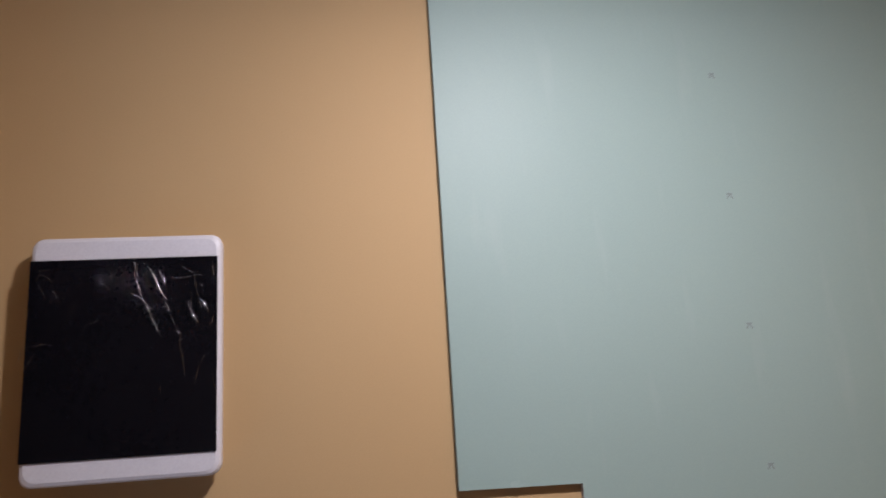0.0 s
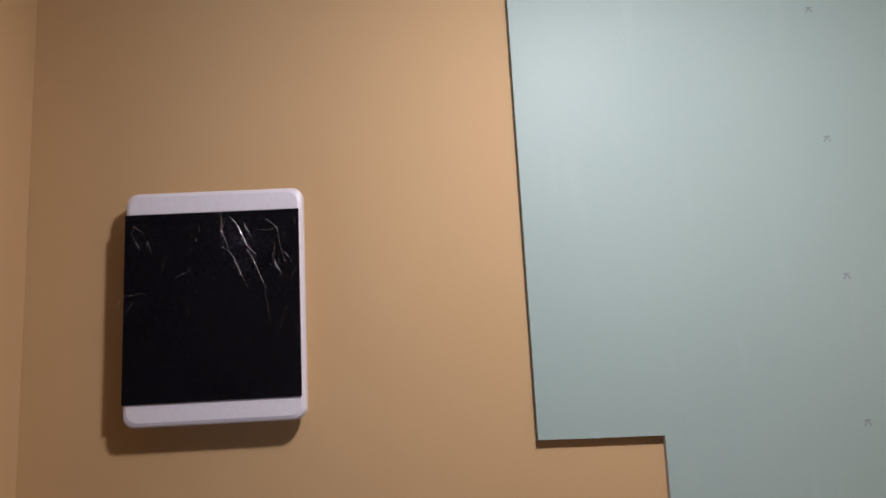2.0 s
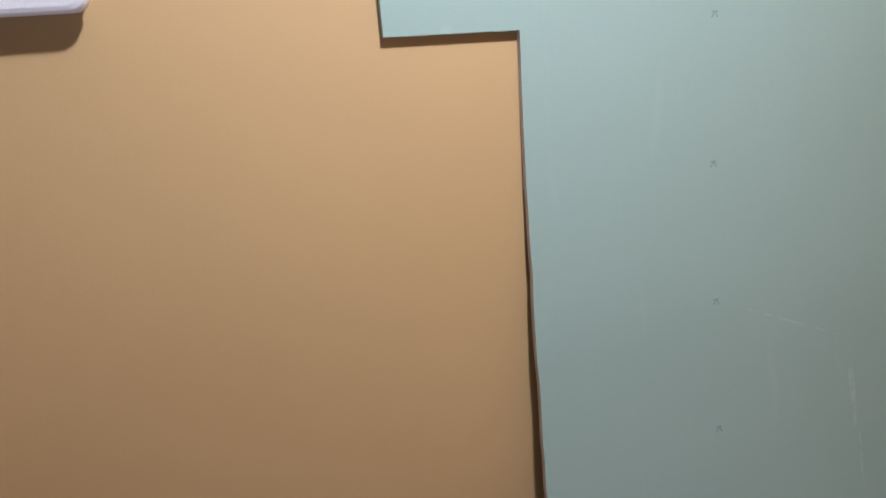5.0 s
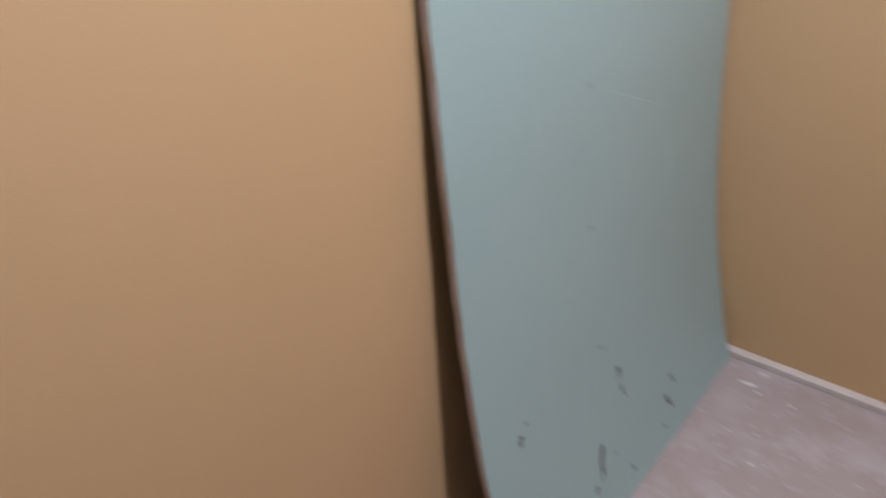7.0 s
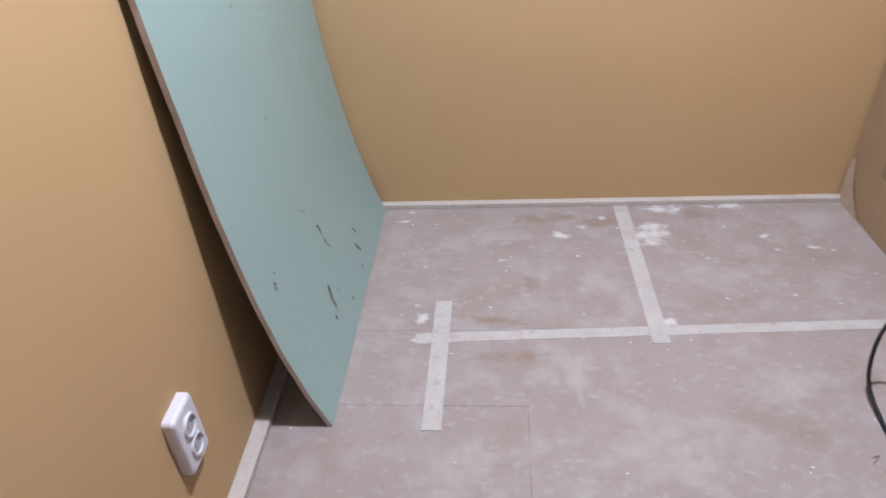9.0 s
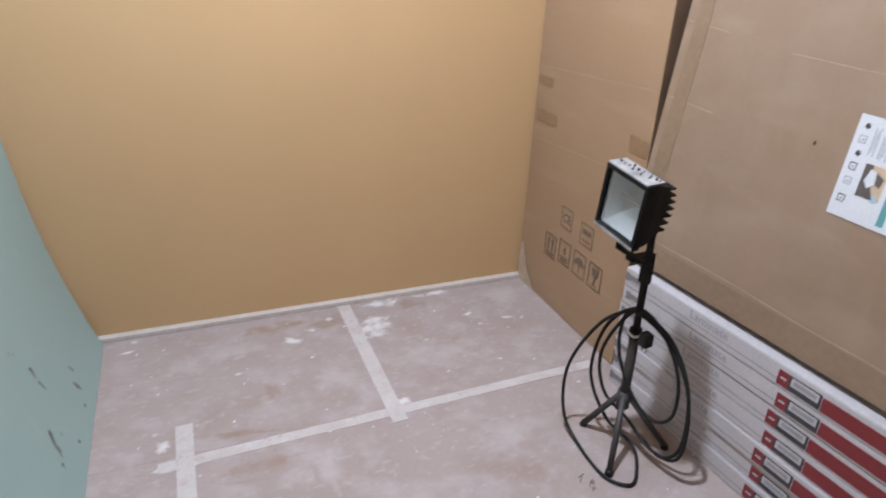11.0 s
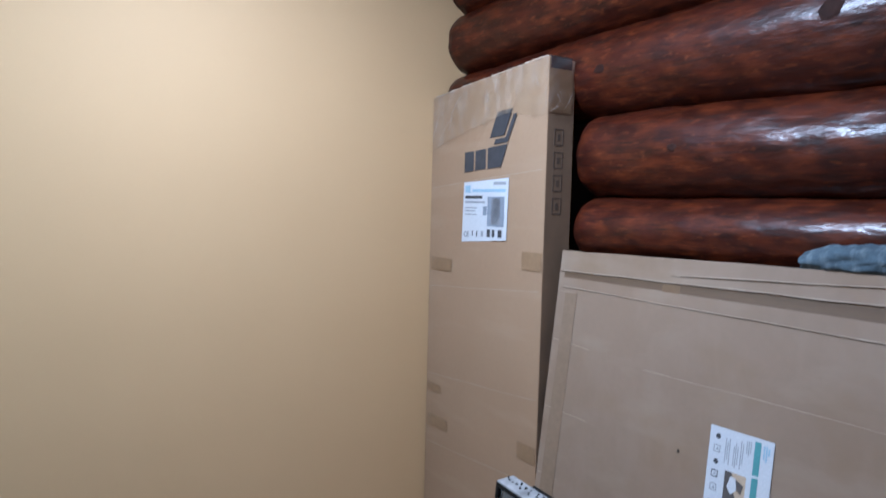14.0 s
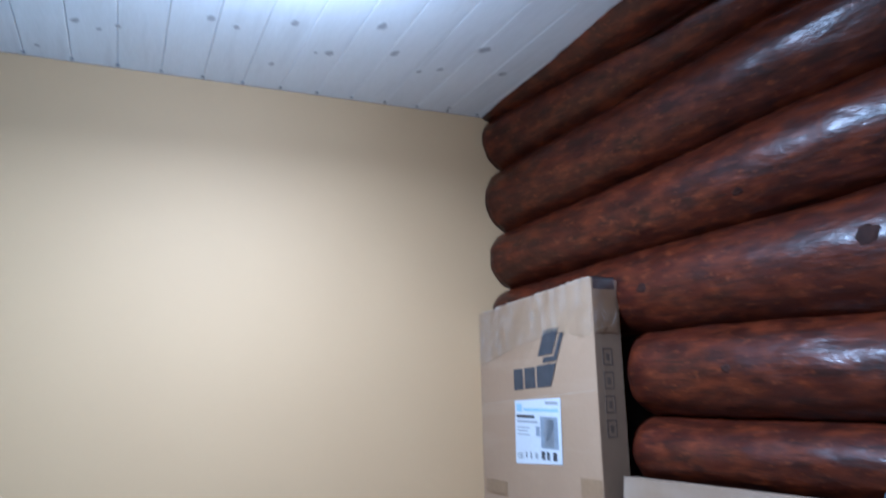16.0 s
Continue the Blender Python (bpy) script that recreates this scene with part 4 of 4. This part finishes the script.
for k in range(17):
    if k < 4:
        bm = film_fold(0, 0, 0.55 + rc.uniform(-0.25, 0.25), rc.uniform(0.05, 0.13), 0.0005)
        bm.transform(Matrix.Translation((-0.042, rc.uniform(0.03, 0.17), rc.uniform(1.70, 1.86))))
    elif k < 12:
        u, z = rc.uniform(0.03, 0.62), rc.uniform(1.80, 1.91)
        bm = film_fold(0, 0, rc.uniform(-1.4, 1.4), rc.uniform(0.015, 0.05), 0.0005)
        bm.transform(Matrix.Translation((-0.042, u, z)))
    else:
        bm = film_fold(0, 0, rc.uniform(-0.9, 0.9), rc.uniform(0.02, 0.06), 0.0007)
        bm.transform(Matrix.Translation((rc.uniform(-0.075, -0.015), CW + 0.006, rc.uniform(1.78, 1.9))) @ Matrix.Rotation(radians(90), 4, "Z") @ Matrix.Translation((-0.05, 0, 0)))
    part("tape_fold", bm, TAPEFOLD, carton, "fold in the clear tape, glint painted white", smooth=True)
part("brown_band", boxed(-0.09, -0.004, CW + 0.0006, CW + 0.0016, 1.77, 1.897), BTAPE, carton, "brown tape over the upper side")
decal("corner_wrap", carton, CARDEDGE, ((0.0, 0.0), (0.13, 0.0), (0.06, 0.07), (0.02, 0.17), (0.0, 0.16)), 0.004, label="pale patch over the lower corner")

# ---- laminate packs ----
PD = 0.24


def pack_h(u):
    return 0.0585 + 0.0025 * (u - 0.687)


def pack(i):
    """The i-th pack from the floor."""
    rp = random.Random(i)
    j = rp.uniform(-0.004, 0.004)
    u0, u1 = 0.687 + rp.uniform(-0.006, 0.006), 1.97 + rp.uniform(-0.006, 0.006)
    th = empty("laminate_pack", "white and red carton pack of laminate boards in a stack", "laminate pack", EAST, "stack of laminate packs")
    bm = bmesh.new()
    low, top = [], []
    for u in (u0, u1):
        for d in (0.05, PD + j):
            low.append(bm.verts.new((d, u, pack_h(u) * i + 0.0012)))
            top.append(bm.verts.new((d, u, pack_h(u) * (i + 1) - 0.0006)))
    for a, b in ((0, 1), (1, 3), (3, 2), (2, 0)):
        bm.faces.new((low[a], low[b], top[b], top[a]))
    bm.faces.new((low[0], low[1], low[3], low[2]))
    bm.faces.new((top[0], top[1], top[3], top[2]))
    bmesh.ops.bevel(bm, geom=list(bm.edges), offset=0.002, segments=2, affect="EDGES")
    part("carton", bm, PACK, th)
    x = PD + j + 0.0003

    def q(ua, ub, fa, fb):
        return [(u, pack_h(u) * (i + f)) for u, f in ((ua, fa), (ub, fa), (ub, fb), (ua, fb))]

    decal("fold_line", th, LINE, q(u0 + 0.004, u1 - 0.004, 0.30, 0.33), x, 0.0003, "thin dark fold line")
    s = rp.uniform(-0.008, 0.008)
    slope = math.atan(0.0025 * (i + 0.5))
    place = lambda u, f: Matrix.Translation((x, u, pack_h(u) * (i + f))) @ Matrix.Rotation(slope, 4, "X") @ FACE
    lettering("lettering", "Laminate", 0.036, GREYINK, th, place(0.95 + s, 0.48), "grey printed word")
    decal("end_print", th, LINE, q(0.71 + s, 0.765 + s, 0.4, 0.7), x, label="grey printed end block")
    decal("end_mark", th, LINE, q(0.698 + s, 0.714 + s, 0.3, 0.75), x + 0.0007)
    decal("colour_square", th, RED, q(1.232 + s, 1.262 + s, 0.12, 0.78), x, label="dark red printed square")
    decal("logo_panel", th, INK, q(1.262 + s, 1.345 + s, 0.12, 0.78), x, label="dark printed panel")
    decal("logo_bar", th, PACK, q(1.268 + s, 1.339 + s, 0.36, 0.72), x + 0.0007, label="pale printed block")
    decal("logo_bar", th, GREYINK, q(1.275 + s, 1.333 + s, 0.46, 0.64), x + 0.0014, label="grey printed block")
    decal("stroke", th, PACK, q(1.24 + s, 1.256 + s, 0.42, 0.5), x + 0.0007)
    decal("red_band", th, RED, q(1.347 + s, u1 - 0.01, 0.12, 0.74), x, label="dark red printed band")
    lettering("lettering", "Laminate", 0.046, PACK, th, Matrix.Translation((0.0007, 0, 0)) @ place(1.545 + s, 0.24), "white printed word")


for i in range(7):
    pack(i)

# ---- wide flat carton leaning on the logs, on the laminate ----
BL, BHT, BTH = 1.25, 0.965, 0.05
tilt = math.atan2(0.105, 0.94)
WIDE = EAST @ Matrix.Translation((0.22, 0.645, 0.415)) @ Matrix.Rotation(radians(1.0), 4, "X") @ Matrix.Rotation(-tilt, 4, "Y") @ Matrix.Diagonal((1, 1, 0.972, 1))
wide = empty("wide_carton", "wide flat grey-brown cardboard carton with a white label, leaning", "carton", WIDE)


def wide_face(u, z):
    return 0.0014 * noise.noise(Vector((u * 3, z * 3, 2.0)))


def wide_body():
    bm = bmesh.new()
    nu, nz = 40, 30
    rows = []
    for j in range(nz + 1):
        z = BHT * j / nz if j > 1 else (0.004, 0.014)[j]
        row = []
        for i in range(nu + 1):
            u = BL * i / nu
            w = wide_face(u, z) if 0 < i < nu and 0 < j < nz else 0
            top = 0.004 * noise.noise(Vector((u * 9, 0.3, 0.2))) if j == nz else 0
            skew = (0.008 + 0.024 * (1 - u / BL)) * z / BHT
            row.append(bm.verts.new((w - (0.022 if j == 0 else 0), u + skew, z + top)))
        rows.append(row)
    bk = [[bm.verts.new((-BTH, 0, 0)), bm.verts.new((-BTH, BL, 0))], [bm.verts.new((-BTH, 0.032, BHT)), bm.verts.new((-BTH, BL + 0.008, BHT))]]
    for a, b in zip(rows, rows[1:]):
        for i in range(nu):
            bm.faces.new((a[i], a[i + 1], b[i + 1], b[i]))
    bm.faces.new([r[-1] for r in rows] + [bk[1][1], bk[0][1]])
    bm.faces.new([r[0] for r in rows] + [bk[1][0], bk[0][0]])
    bm.faces.new([bk[0][0], bk[0][1], bk[1][1], bk[1][0]])
    bm.faces.new(rows[-1] + [bk[1][1], bk[1][0]])
    bm.faces.new(rows[0] + [bk[0][1], bk[0][0]])
    return bm


part("body", wide_body(), CARD2, wide)
# overlapping flaps along the upper edge
def flap(name, u0, u1, hi, lo, x, thick, material, label):
    """A layer of board along the upper edge; hi and lo: heights at both ends of the carton, with slightly wavy edges."""
    bm = bmesh.new()
    rows = []
    for k in range(49):
        u = u0 + (u1 - u0) * k / 48
        zs = [e[0] + (e[1] - e[0]) * u / BL + 0.0022 * noise.noise(Vector((u * 7, e[0] * 40, 3.0))) for e in (hi, lo)]
        d = x + thick * (0.85 + 0.3 * noise.noise(Vector((u * 5, lo[0] * 30, 1.0))))
        rows.append([bm.verts.new(p) for p in ((x, u, zs[0]), (d, u, zs[0]), (d, u, zs[1] + 0.0015), (d - 0.0012, u, zs[1]), (x, u, zs[1]))])
    for a, b in zip(rows, rows[1:]):
        for k in range(5):
            bm.faces.new((a[k], a[(k + 1) % 5], b[(k + 1) % 5], b[k]))
    bm.faces.new(rows[0])
    bm.faces.new(rows[-1])
    part(name, bm, material, wide, label)


flap("top_flap", 0.036, 1.255, (0.963, 0.963), (0.904, 0.901), 0.0008, 0.0030, CARD2, "folded upper flap")
flap("top_flap", 0.41, 1.255, (0.9635, 0.9635), (0.907, 0.951), 0.0040, 0.0022, CARD2, "folded upper flap")
# darker streaked band between the upper and lower flap
flap("brown_band", 0.05, 1.25, (0.902, 0.899), (0.886, 0.861), 0.0008, 0.0006, BAND, "darker brown band under the flap")
flap("top_flap", 0.05, 1.25, (0.888, 0.863), (0.858, 0.819), 0.0005, 0.0016, CARD2, "folded upper flap")
for (u0, z0), (u1, z1), r in (((0.034, 0.845), (0.10, 0.842), 0.002), ((0.028, 0.70), (0.17, 0.69), 0.0025), ((0.35, 0.672), (1.2, 0.655), 0.002), ((0.022, 0.50), (0.18, 0.49), 0.0025),
                            ((0.016, 0.30), (0.09, 0.298), 0.002), ((0.02, 0.10), (1.24, 0.085), 0.004), ((0.02, 0.05), (1.24, 0.04), 0.004)):
    part("crease", ribbon(wide_face, (u0, z0), (u1, z1), r), CREASE, wide, "pale fold crease")
for (u0, z0), (u1, z1), r, d in (((0.05, 0.8595), (1.25, 0.8205), 0.0024, 0.0024), ((0.05, 0.9065), (1.25, 0.9035), 0.0034, 0.0046), ((0.42, 0.9235), (1.25, 0.953), 0.0028, 0.0070)):
    part("crease", ribbon(lambda u, z: d, (u0, z0), (u1, z1), r), CREASE, wide, "pale fold crease")
for q in (((0.022, 0.12), (0.075, 0.12), (0.105, 0.843), (0.06, 0.843)), ((0.385, 0.880), (0.435, 0.878), (0.437, 0.898), (0.387, 0.899)), rect(0.02, 1.24, 0.02, 0.085)):
    decal("packing_tape", wide, DARKTAPE if q[0][1] > 0.5 else BTAPE2, q, 0.0016 if q[0][1] > 0.5 else 0.0009, 0.0004, "brown packing tape strip")
bm = bmesh.new()
bmesh.ops.create_icosphere(bm, subdivisions=2, radius=1)
for v in bm.verts:
    v.co = Vector((0.001 + v.co.x * 0.0012, 0.472 + v.co.y * 0.003, 0.497 + v.co.z * 0.0045))
part("puncture", bm, DARK, wide, "small dark puncture")
LT = Matrix.Translation((0.0018, 0.549, 0.364)) @ Matrix.Rotation(radians(-1.0), 4, "X") @ Matrix.Diagonal((1, 0.91, 0.94, 1))
sticker = part("label", boxed(0, 0.0006, 0, 0.165, 0, 0.235), PAPER, wide, "white product label, turned on its side", m=LT)
for q, m, dx in ((rect(0.118, 0.134, 0.012, 0.140), TEAL, 0), (rect(0.118, 0.134, 0.146, 0.226), TEAL, 0), (rect(0.05, 0.105, 0.06, 0.135), PICTAN, 0), (((0.05, 0.06), (0.09, 0.06), (0.078, 0.086), (0.068, 0.135), (0.05, 0.135)), PICDARK, 1),
                 (((0.058, 0.098), (0.07, 0.082), (0.084, 0.096), (0.08, 0.122), (0.066, 0.126)), PAPER, 2), (((0.084, 0.096), (0.096, 0.09), (0.1, 0.112), (0.08, 0.122)), PICDARK, 2), (rect(0.088, 0.098, 0.055, 0.072), BLUE, 1)):
    decal("print", sticker, m, q, 0.0006 + 0.0004 * dx, 0.0003)
for u, z0, z1 in ((0.044, 0.152, 0.212), (0.049, 0.160, 0.205), (0.054, 0.150, 0.214), (0.066, 0.15, 0.2), (0.071, 0.148, 0.208), (0.076, 0.156, 0.2), (0.084, 0.148, 0.216), (0.089, 0.16, 0.21), (0.098, 0.19, 0.222), (0.103, 0.186, 0.222),
                  (0.108, 0.194, 0.222)):
    decal("text_line", sticker, GREYINK, rect(u, u + 0.0022, z0, z1), 0.0006, 0.0003)
for u, z0, z1 in ((0.14, 0.19, 0.222), (0.146, 0.184, 0.222), (0.152, 0.2, 0.218)):
    decal("text_line", sticker, BLUE, rect(u, u + 0.004, z0, z1), 0.0006, 0.0003)
for k, z in enumerate((0.204, 0.172, 0.142, 0.110, 0.076, 0.034)):
    if k in (0, 2):
        decal("icon", sticker, INK, ((0.016, z + 0.004), (0.024, z), (0.03, z + 0.006), (0.026, z + 0.014), (0.018, z + 0.013)), 0.0006, 0.0003)
    else:
        part("icon", frame_mesh(0.013, 0.031, z, z + 0.018, 0.0022, 0.0006, 0.0003), INK if k in (3, 5) else GREYINK, sticker)
        decal("icon", sticker, GREYINK, ((0.018, z + 0.006), (0.026, z + 0.005), (0.024, z + 0.013)), 0.0006, 0.0003)

# ---- denim on top ----


def denim_mesh():
    bm = bmesh.new()
    rows = []
    n = 48
    for i in range(80):
        s = i / 79
        u = 1.345 + 0.6 * s
        base = 1.353 + 0.02 * (u - 1.345)
        grow = min(1.0, 0.72 + s * 3)
        wd, ht = 0.052 * grow, 0.029 * grow
        row = []
        for k in range(n):
            a = 2 * math.pi * k / n
            f = 1 + 0.22 * noise.noise(Vector((u * 14, math.cos(a) * 1.6, math.sin(a) * 1.6))) + 0.30 * abs(noise.noise(Vector((u * 30 + a, math.cos(a) * 3, math.sin(a) * 3))))
            row.append(bm.verts.new((0.082 + wd * f * math.cos(a) * 0.8, u + 0.012 * noise.noise(Vector((a, u * 4, 1))), max(base, base + ht + ht * f * math.sin(a)))))
        rows.append(row)
    for a, b in zip(rows, rows[1:]):
        for k in range(n):
            bm.faces.new((a[k], a[(k + 1) % n], b[(k + 1) % n], b[k]))
    bm.faces.new(rows[0])
    bm.faces.new(rows[-1])
    return bm


jeans = tagged(part("denim_garment", denim_mesh(), DENIM, smooth=True, m=EAST), "crumpled blue denim garment lying on the carton", "garment")
bm = bmesh.new()
tube(bm, spline([(0.10, 1.54, 1.358), (0.138, 1.535, 1.375), (0.125, 1.527, 1.408), (0.085, 1.53, 1.42)], 6), 0.003, 8)
part("hem", bm, THREAD, jeans, "pale turned hem", smooth=True)

# ---- work light ----
LC = (0.415, 0.936)
lamp = empty("work_light", "black halogen work light on a tripod stand", "work light", EAST @ Matrix.Translation((LC[0], LC[1], 0)) @ Matrix.Diagonal((1, 1, 0.94, 1)))


def lpart(name, bm, material, label="", smooth=False, parent=lamp):
    return part(name, bm, material, parent, label, smooth)


lpart("stem", tube(bmesh.new(), [(0, 0, 0.15), (0, 0, 0.40)], 0.013, 16), STAND, smooth=True)
lpart("upper_stem", tube(bmesh.new(), [(0, 0, 0.38), (0, 0, 0.57)], 0.0095, 16), BLACKM, smooth=True)
lpart("collar", tube(bmesh.new(), [(0, 0, 0.385), (0, 0, 0.41)], 0.0165, 16), BLACKM, smooth=True)
lpart("hub", tube(bmesh.new(), [(0, 0, 0.145), (0, 0, 0.20)], 0.018, 16), STAND, smooth=True)
for fx, fy in ((0.092, 0.086), (-0.114, 0.072), (0.033, -0.102), (-0.05, -0.05)):
    leg = lpart("leg", tube(bmesh.new(), [(fx * 0.06, fy * 0.06, 0.19), (fx, fy, 0.01)], 0.0085, 12), STAND, smooth=True)
    tube(bm := bmesh.new(), [(fx * 0.97, fy * 0.97, 0.016), (fx * 1.02, fy * 1.02, 0.0)], 0.0105, 12)
    lpart("rubber_foot", bm, RUBBER, smooth=True, parent=leg)
# yoke
bm = bmesh.new()
for s in (-1, 1):
    box(bm, 0.044, 0.064, s * 0.05 - 0.003, s * 0.05 + 0.003, 0.650, 0.745, 0.001, 1)
box(bm, 0.044, 0.064, -0.053, 0.053, 0.6435, 0.650, 0.001, 1)
box(bm, -0.010, 0.066, -0.012, 0.012, 0.634, 0.643, 0.001, 1)
box(bm, -0.01, 0.012, -0.012, 0.012, 0.555, 0.6345, 0.002)
lpart("yoke", bm, BLACKM, "bent black tilt bracket")
lpart("tilt_knob", tube(bmesh.new(), [(0.054, -0.064, 0.735), (0.054, -0.052, 0.735)], 0.010, 10), BLACKM)
# head: tapered housing, front frame, glass, fins
HZ0, HZ1, HW = 0.708, 0.882, 0.07
head = empty("head", "", "")
head.parent = lamp
head.matrix_basis = Matrix.Translation((0, 0.002, 0.79)) @ Matrix.Rotation(radians(-6), 4, "X") @ Matrix.Translation((0, 0, -0.79))
bm = bmesh.new()
rows = []
for x, w, z0, z1 in ((0.105, HW - 0.004, HZ0 + 0.004, HZ1 - 0.004), (0.08, HW - 0.006, HZ0 + 0.008, HZ1 - 0.006), (0.042, HW * 0.82, HZ0 + 0.03, HZ1 - 0.02), (0.032, HW * 0.65, HZ0 + 0.04, HZ1 - 0.03)):
    rows.append([bm.verts.new((x, y, z)) for y, z in ((-w, z0), (w, z0), (w, z1), (-w, z1))])
for a, b in zip(rows, rows[1:]):
    for k in range(4):
        bm.faces.new((a[k], a[(k + 1) % 4], b[(k + 1) % 4], b[k]))
bm.faces.new(rows[-1])
lpart("housing", bm, BLACKM, "black cast housing", parent=head)
bm = bmesh.new()
for a in (rect(-HW, HW, HZ0, HZ0 + 0.014), rect(-HW, HW, HZ1 - 0.014, HZ1), rect(-HW, -HW + 0.010, HZ0 + 0.014, HZ1 - 0.014), rect(HW - 0.010, HW, HZ0 + 0.014, HZ1 - 0.014)):
    box(bm, 0.1, 0.122, a[0][0], a[1][0], a[0][1], a[2][1], 0.002, 1)
lpart("front_frame", bm, BLACKM, "black front frame", parent=head)
lpart("glass", boxed(0.110, 0.113, -HW + 0.013, HW - 0.013, HZ0 + 0.014, HZ1 - 0.014), GLASS, "dusty front glass", parent=head)
bm = bmesh.new()
rows = []
for x, w, z0, z1 in ((0.107, HW - 0.012, HZ0 + 0.013, HZ1 - 0.013), (0.07, HW - 0.03, HZ0 + 0.04, HZ1 - 0.036), (0.05, HW - 0.05, HZ0 + 0.062, HZ1 - 0.06)):
    rows.append([bm.verts.new((x, y, z)) for y, z in ((-w, z0), (w, z0), (w, z1), (-w, z1))])
for a, b in zip(rows, rows[1:]):
    for k in range(4):
        bm.faces.new((a[k], a[(k + 1) % 4], b[(k + 1) % 4], b[k]))
bm.faces.new(rows[-1])
lpart("reflector", bm, REFLECTOR, "pale hammered reflector", parent=head)
lpart("halogen_tube", tube(bmesh.new(), [(0.078, -0.045, 0.80), (0.078, 0.045, 0.80)], 0.005, 10), PAPER, parent=head)
lpart("top_plate", boxed(0.07, 0.121, -HW + 0.002, HW - 0.004, HZ1 - 0.001, HZ1 + 0.003, 0.001, 1), DUSTY, "dusty grey upper plate", parent=head)
rl = random.Random(9)
for k in range(13):
    y, x = -0.062 + k * 0.0102 + rl.uniform(-0.003, 0.003), rl.uniform(0.08, 0.104)
    w = rl.uniform(0.0012, 0.0034)
    lpart("rust_flake", boxed(x - w * 0.6, x + w * 1.2, y - w, y + w, HZ1 + 0.002, HZ1 + rl.uniform(0.004, 0.009), 0.0006, 1), BLACKM, "dark flaking spot", parent=head)
lpart("frame_rim", boxed(0.1215, 0.1235, -HW + 0.001, HW - 0.002, HZ0 + 0.001, HZ0 + 0.009, 0.0006, 1), DUSTY, "dusty lower rim", parent=head)
for k in range(7):
    z = HZ0 + 0.028 + k * 0.019
    deep = 0.03 - 0.012 * math.sin(math.pi * k / 6)
    lpart("cooling_fin", boxed(deep - 0.012, 0.043, -0.045, 0.052, z, z + 0.004), BLACKM, parent=head)

# cable wound over the stem
CABLE = [(0.0, 0.0, 0.478), (0.06, -0.10, 0.40), (0.10, -0.19, 0.22), (0.11, -0.17, 0.06), (0.12, -0.04, 0.008), (0.13, 0.10, 0.008), (0.08, 0.16, 0.008), (0.02, 0.12, 0.010), (-0.02, 0.05, 0.03), (0.01, -0.06, 0.07),
         (0.04, -0.14, 0.20), (0.04, -0.10, 0.38), (0.0, -0.012, 0.47), (-0.02, 0.08, 0.44), (-0.03, 0.155, 0.34), (-0.03, 0.165, 0.22), (-0.02, 0.11, 0.165), (0.0, 0.04, 0.20), (0.018, -0.03, 0.30), (0.018, -0.05, 0.40),
         (0.015, -0.01, 0.465), (-0.02, 0.09, 0.43), (-0.04, 0.18, 0.33), (-0.05, 0.21, 0.18), (-0.05, 0.19, 0.075), (-0.04, 0.10, 0.05), (-0.03, 0.0, 0.09), (0.02, -0.08, 0.16), (0.05, -0.09, 0.30), (0.02, -0.04, 0.43),
         (0.0, 0.02, 0.47), (-0.03, 0.12, 0.42), (-0.045, 0.19, 0.30), (-0.05, 0.20, 0.13), (-0.05, 0.14, 0.045), (-0.05, 0.06, 0.05)]
lpart("cable", tube(bmesh.new(), spline([(x * 0.85, y * (0.74 if y < 0 else 0.9), z) for x, y, z in CABLE], 9), 0.0048, 8), RUBBER, "black rubber cable wound in loops", smooth=True)
plug = lpart("plug", boxed(0.012, 0.042, 0.05, 0.078, 0.405, 0.445, 0.006), RUBBER, "black mains plug")
for y in (0.057, 0.071):
    lpart("pin", tube(bmesh.new(), [(0.027, y, 0.407), (0.027, y, 0.388)], 0.0024, 8), DUSTY, parent=plug, smooth=True)
lpart("tie", tube(bmesh.new(), spline([(0.02, -0.01, 0.405), (0.018, 0.014, 0.398), (0.0, 0.022, 0.40), (0.012, 0.03, 0.39)], 5), 0.0035, 8), PUTTY, "pale wire tie", smooth=True)
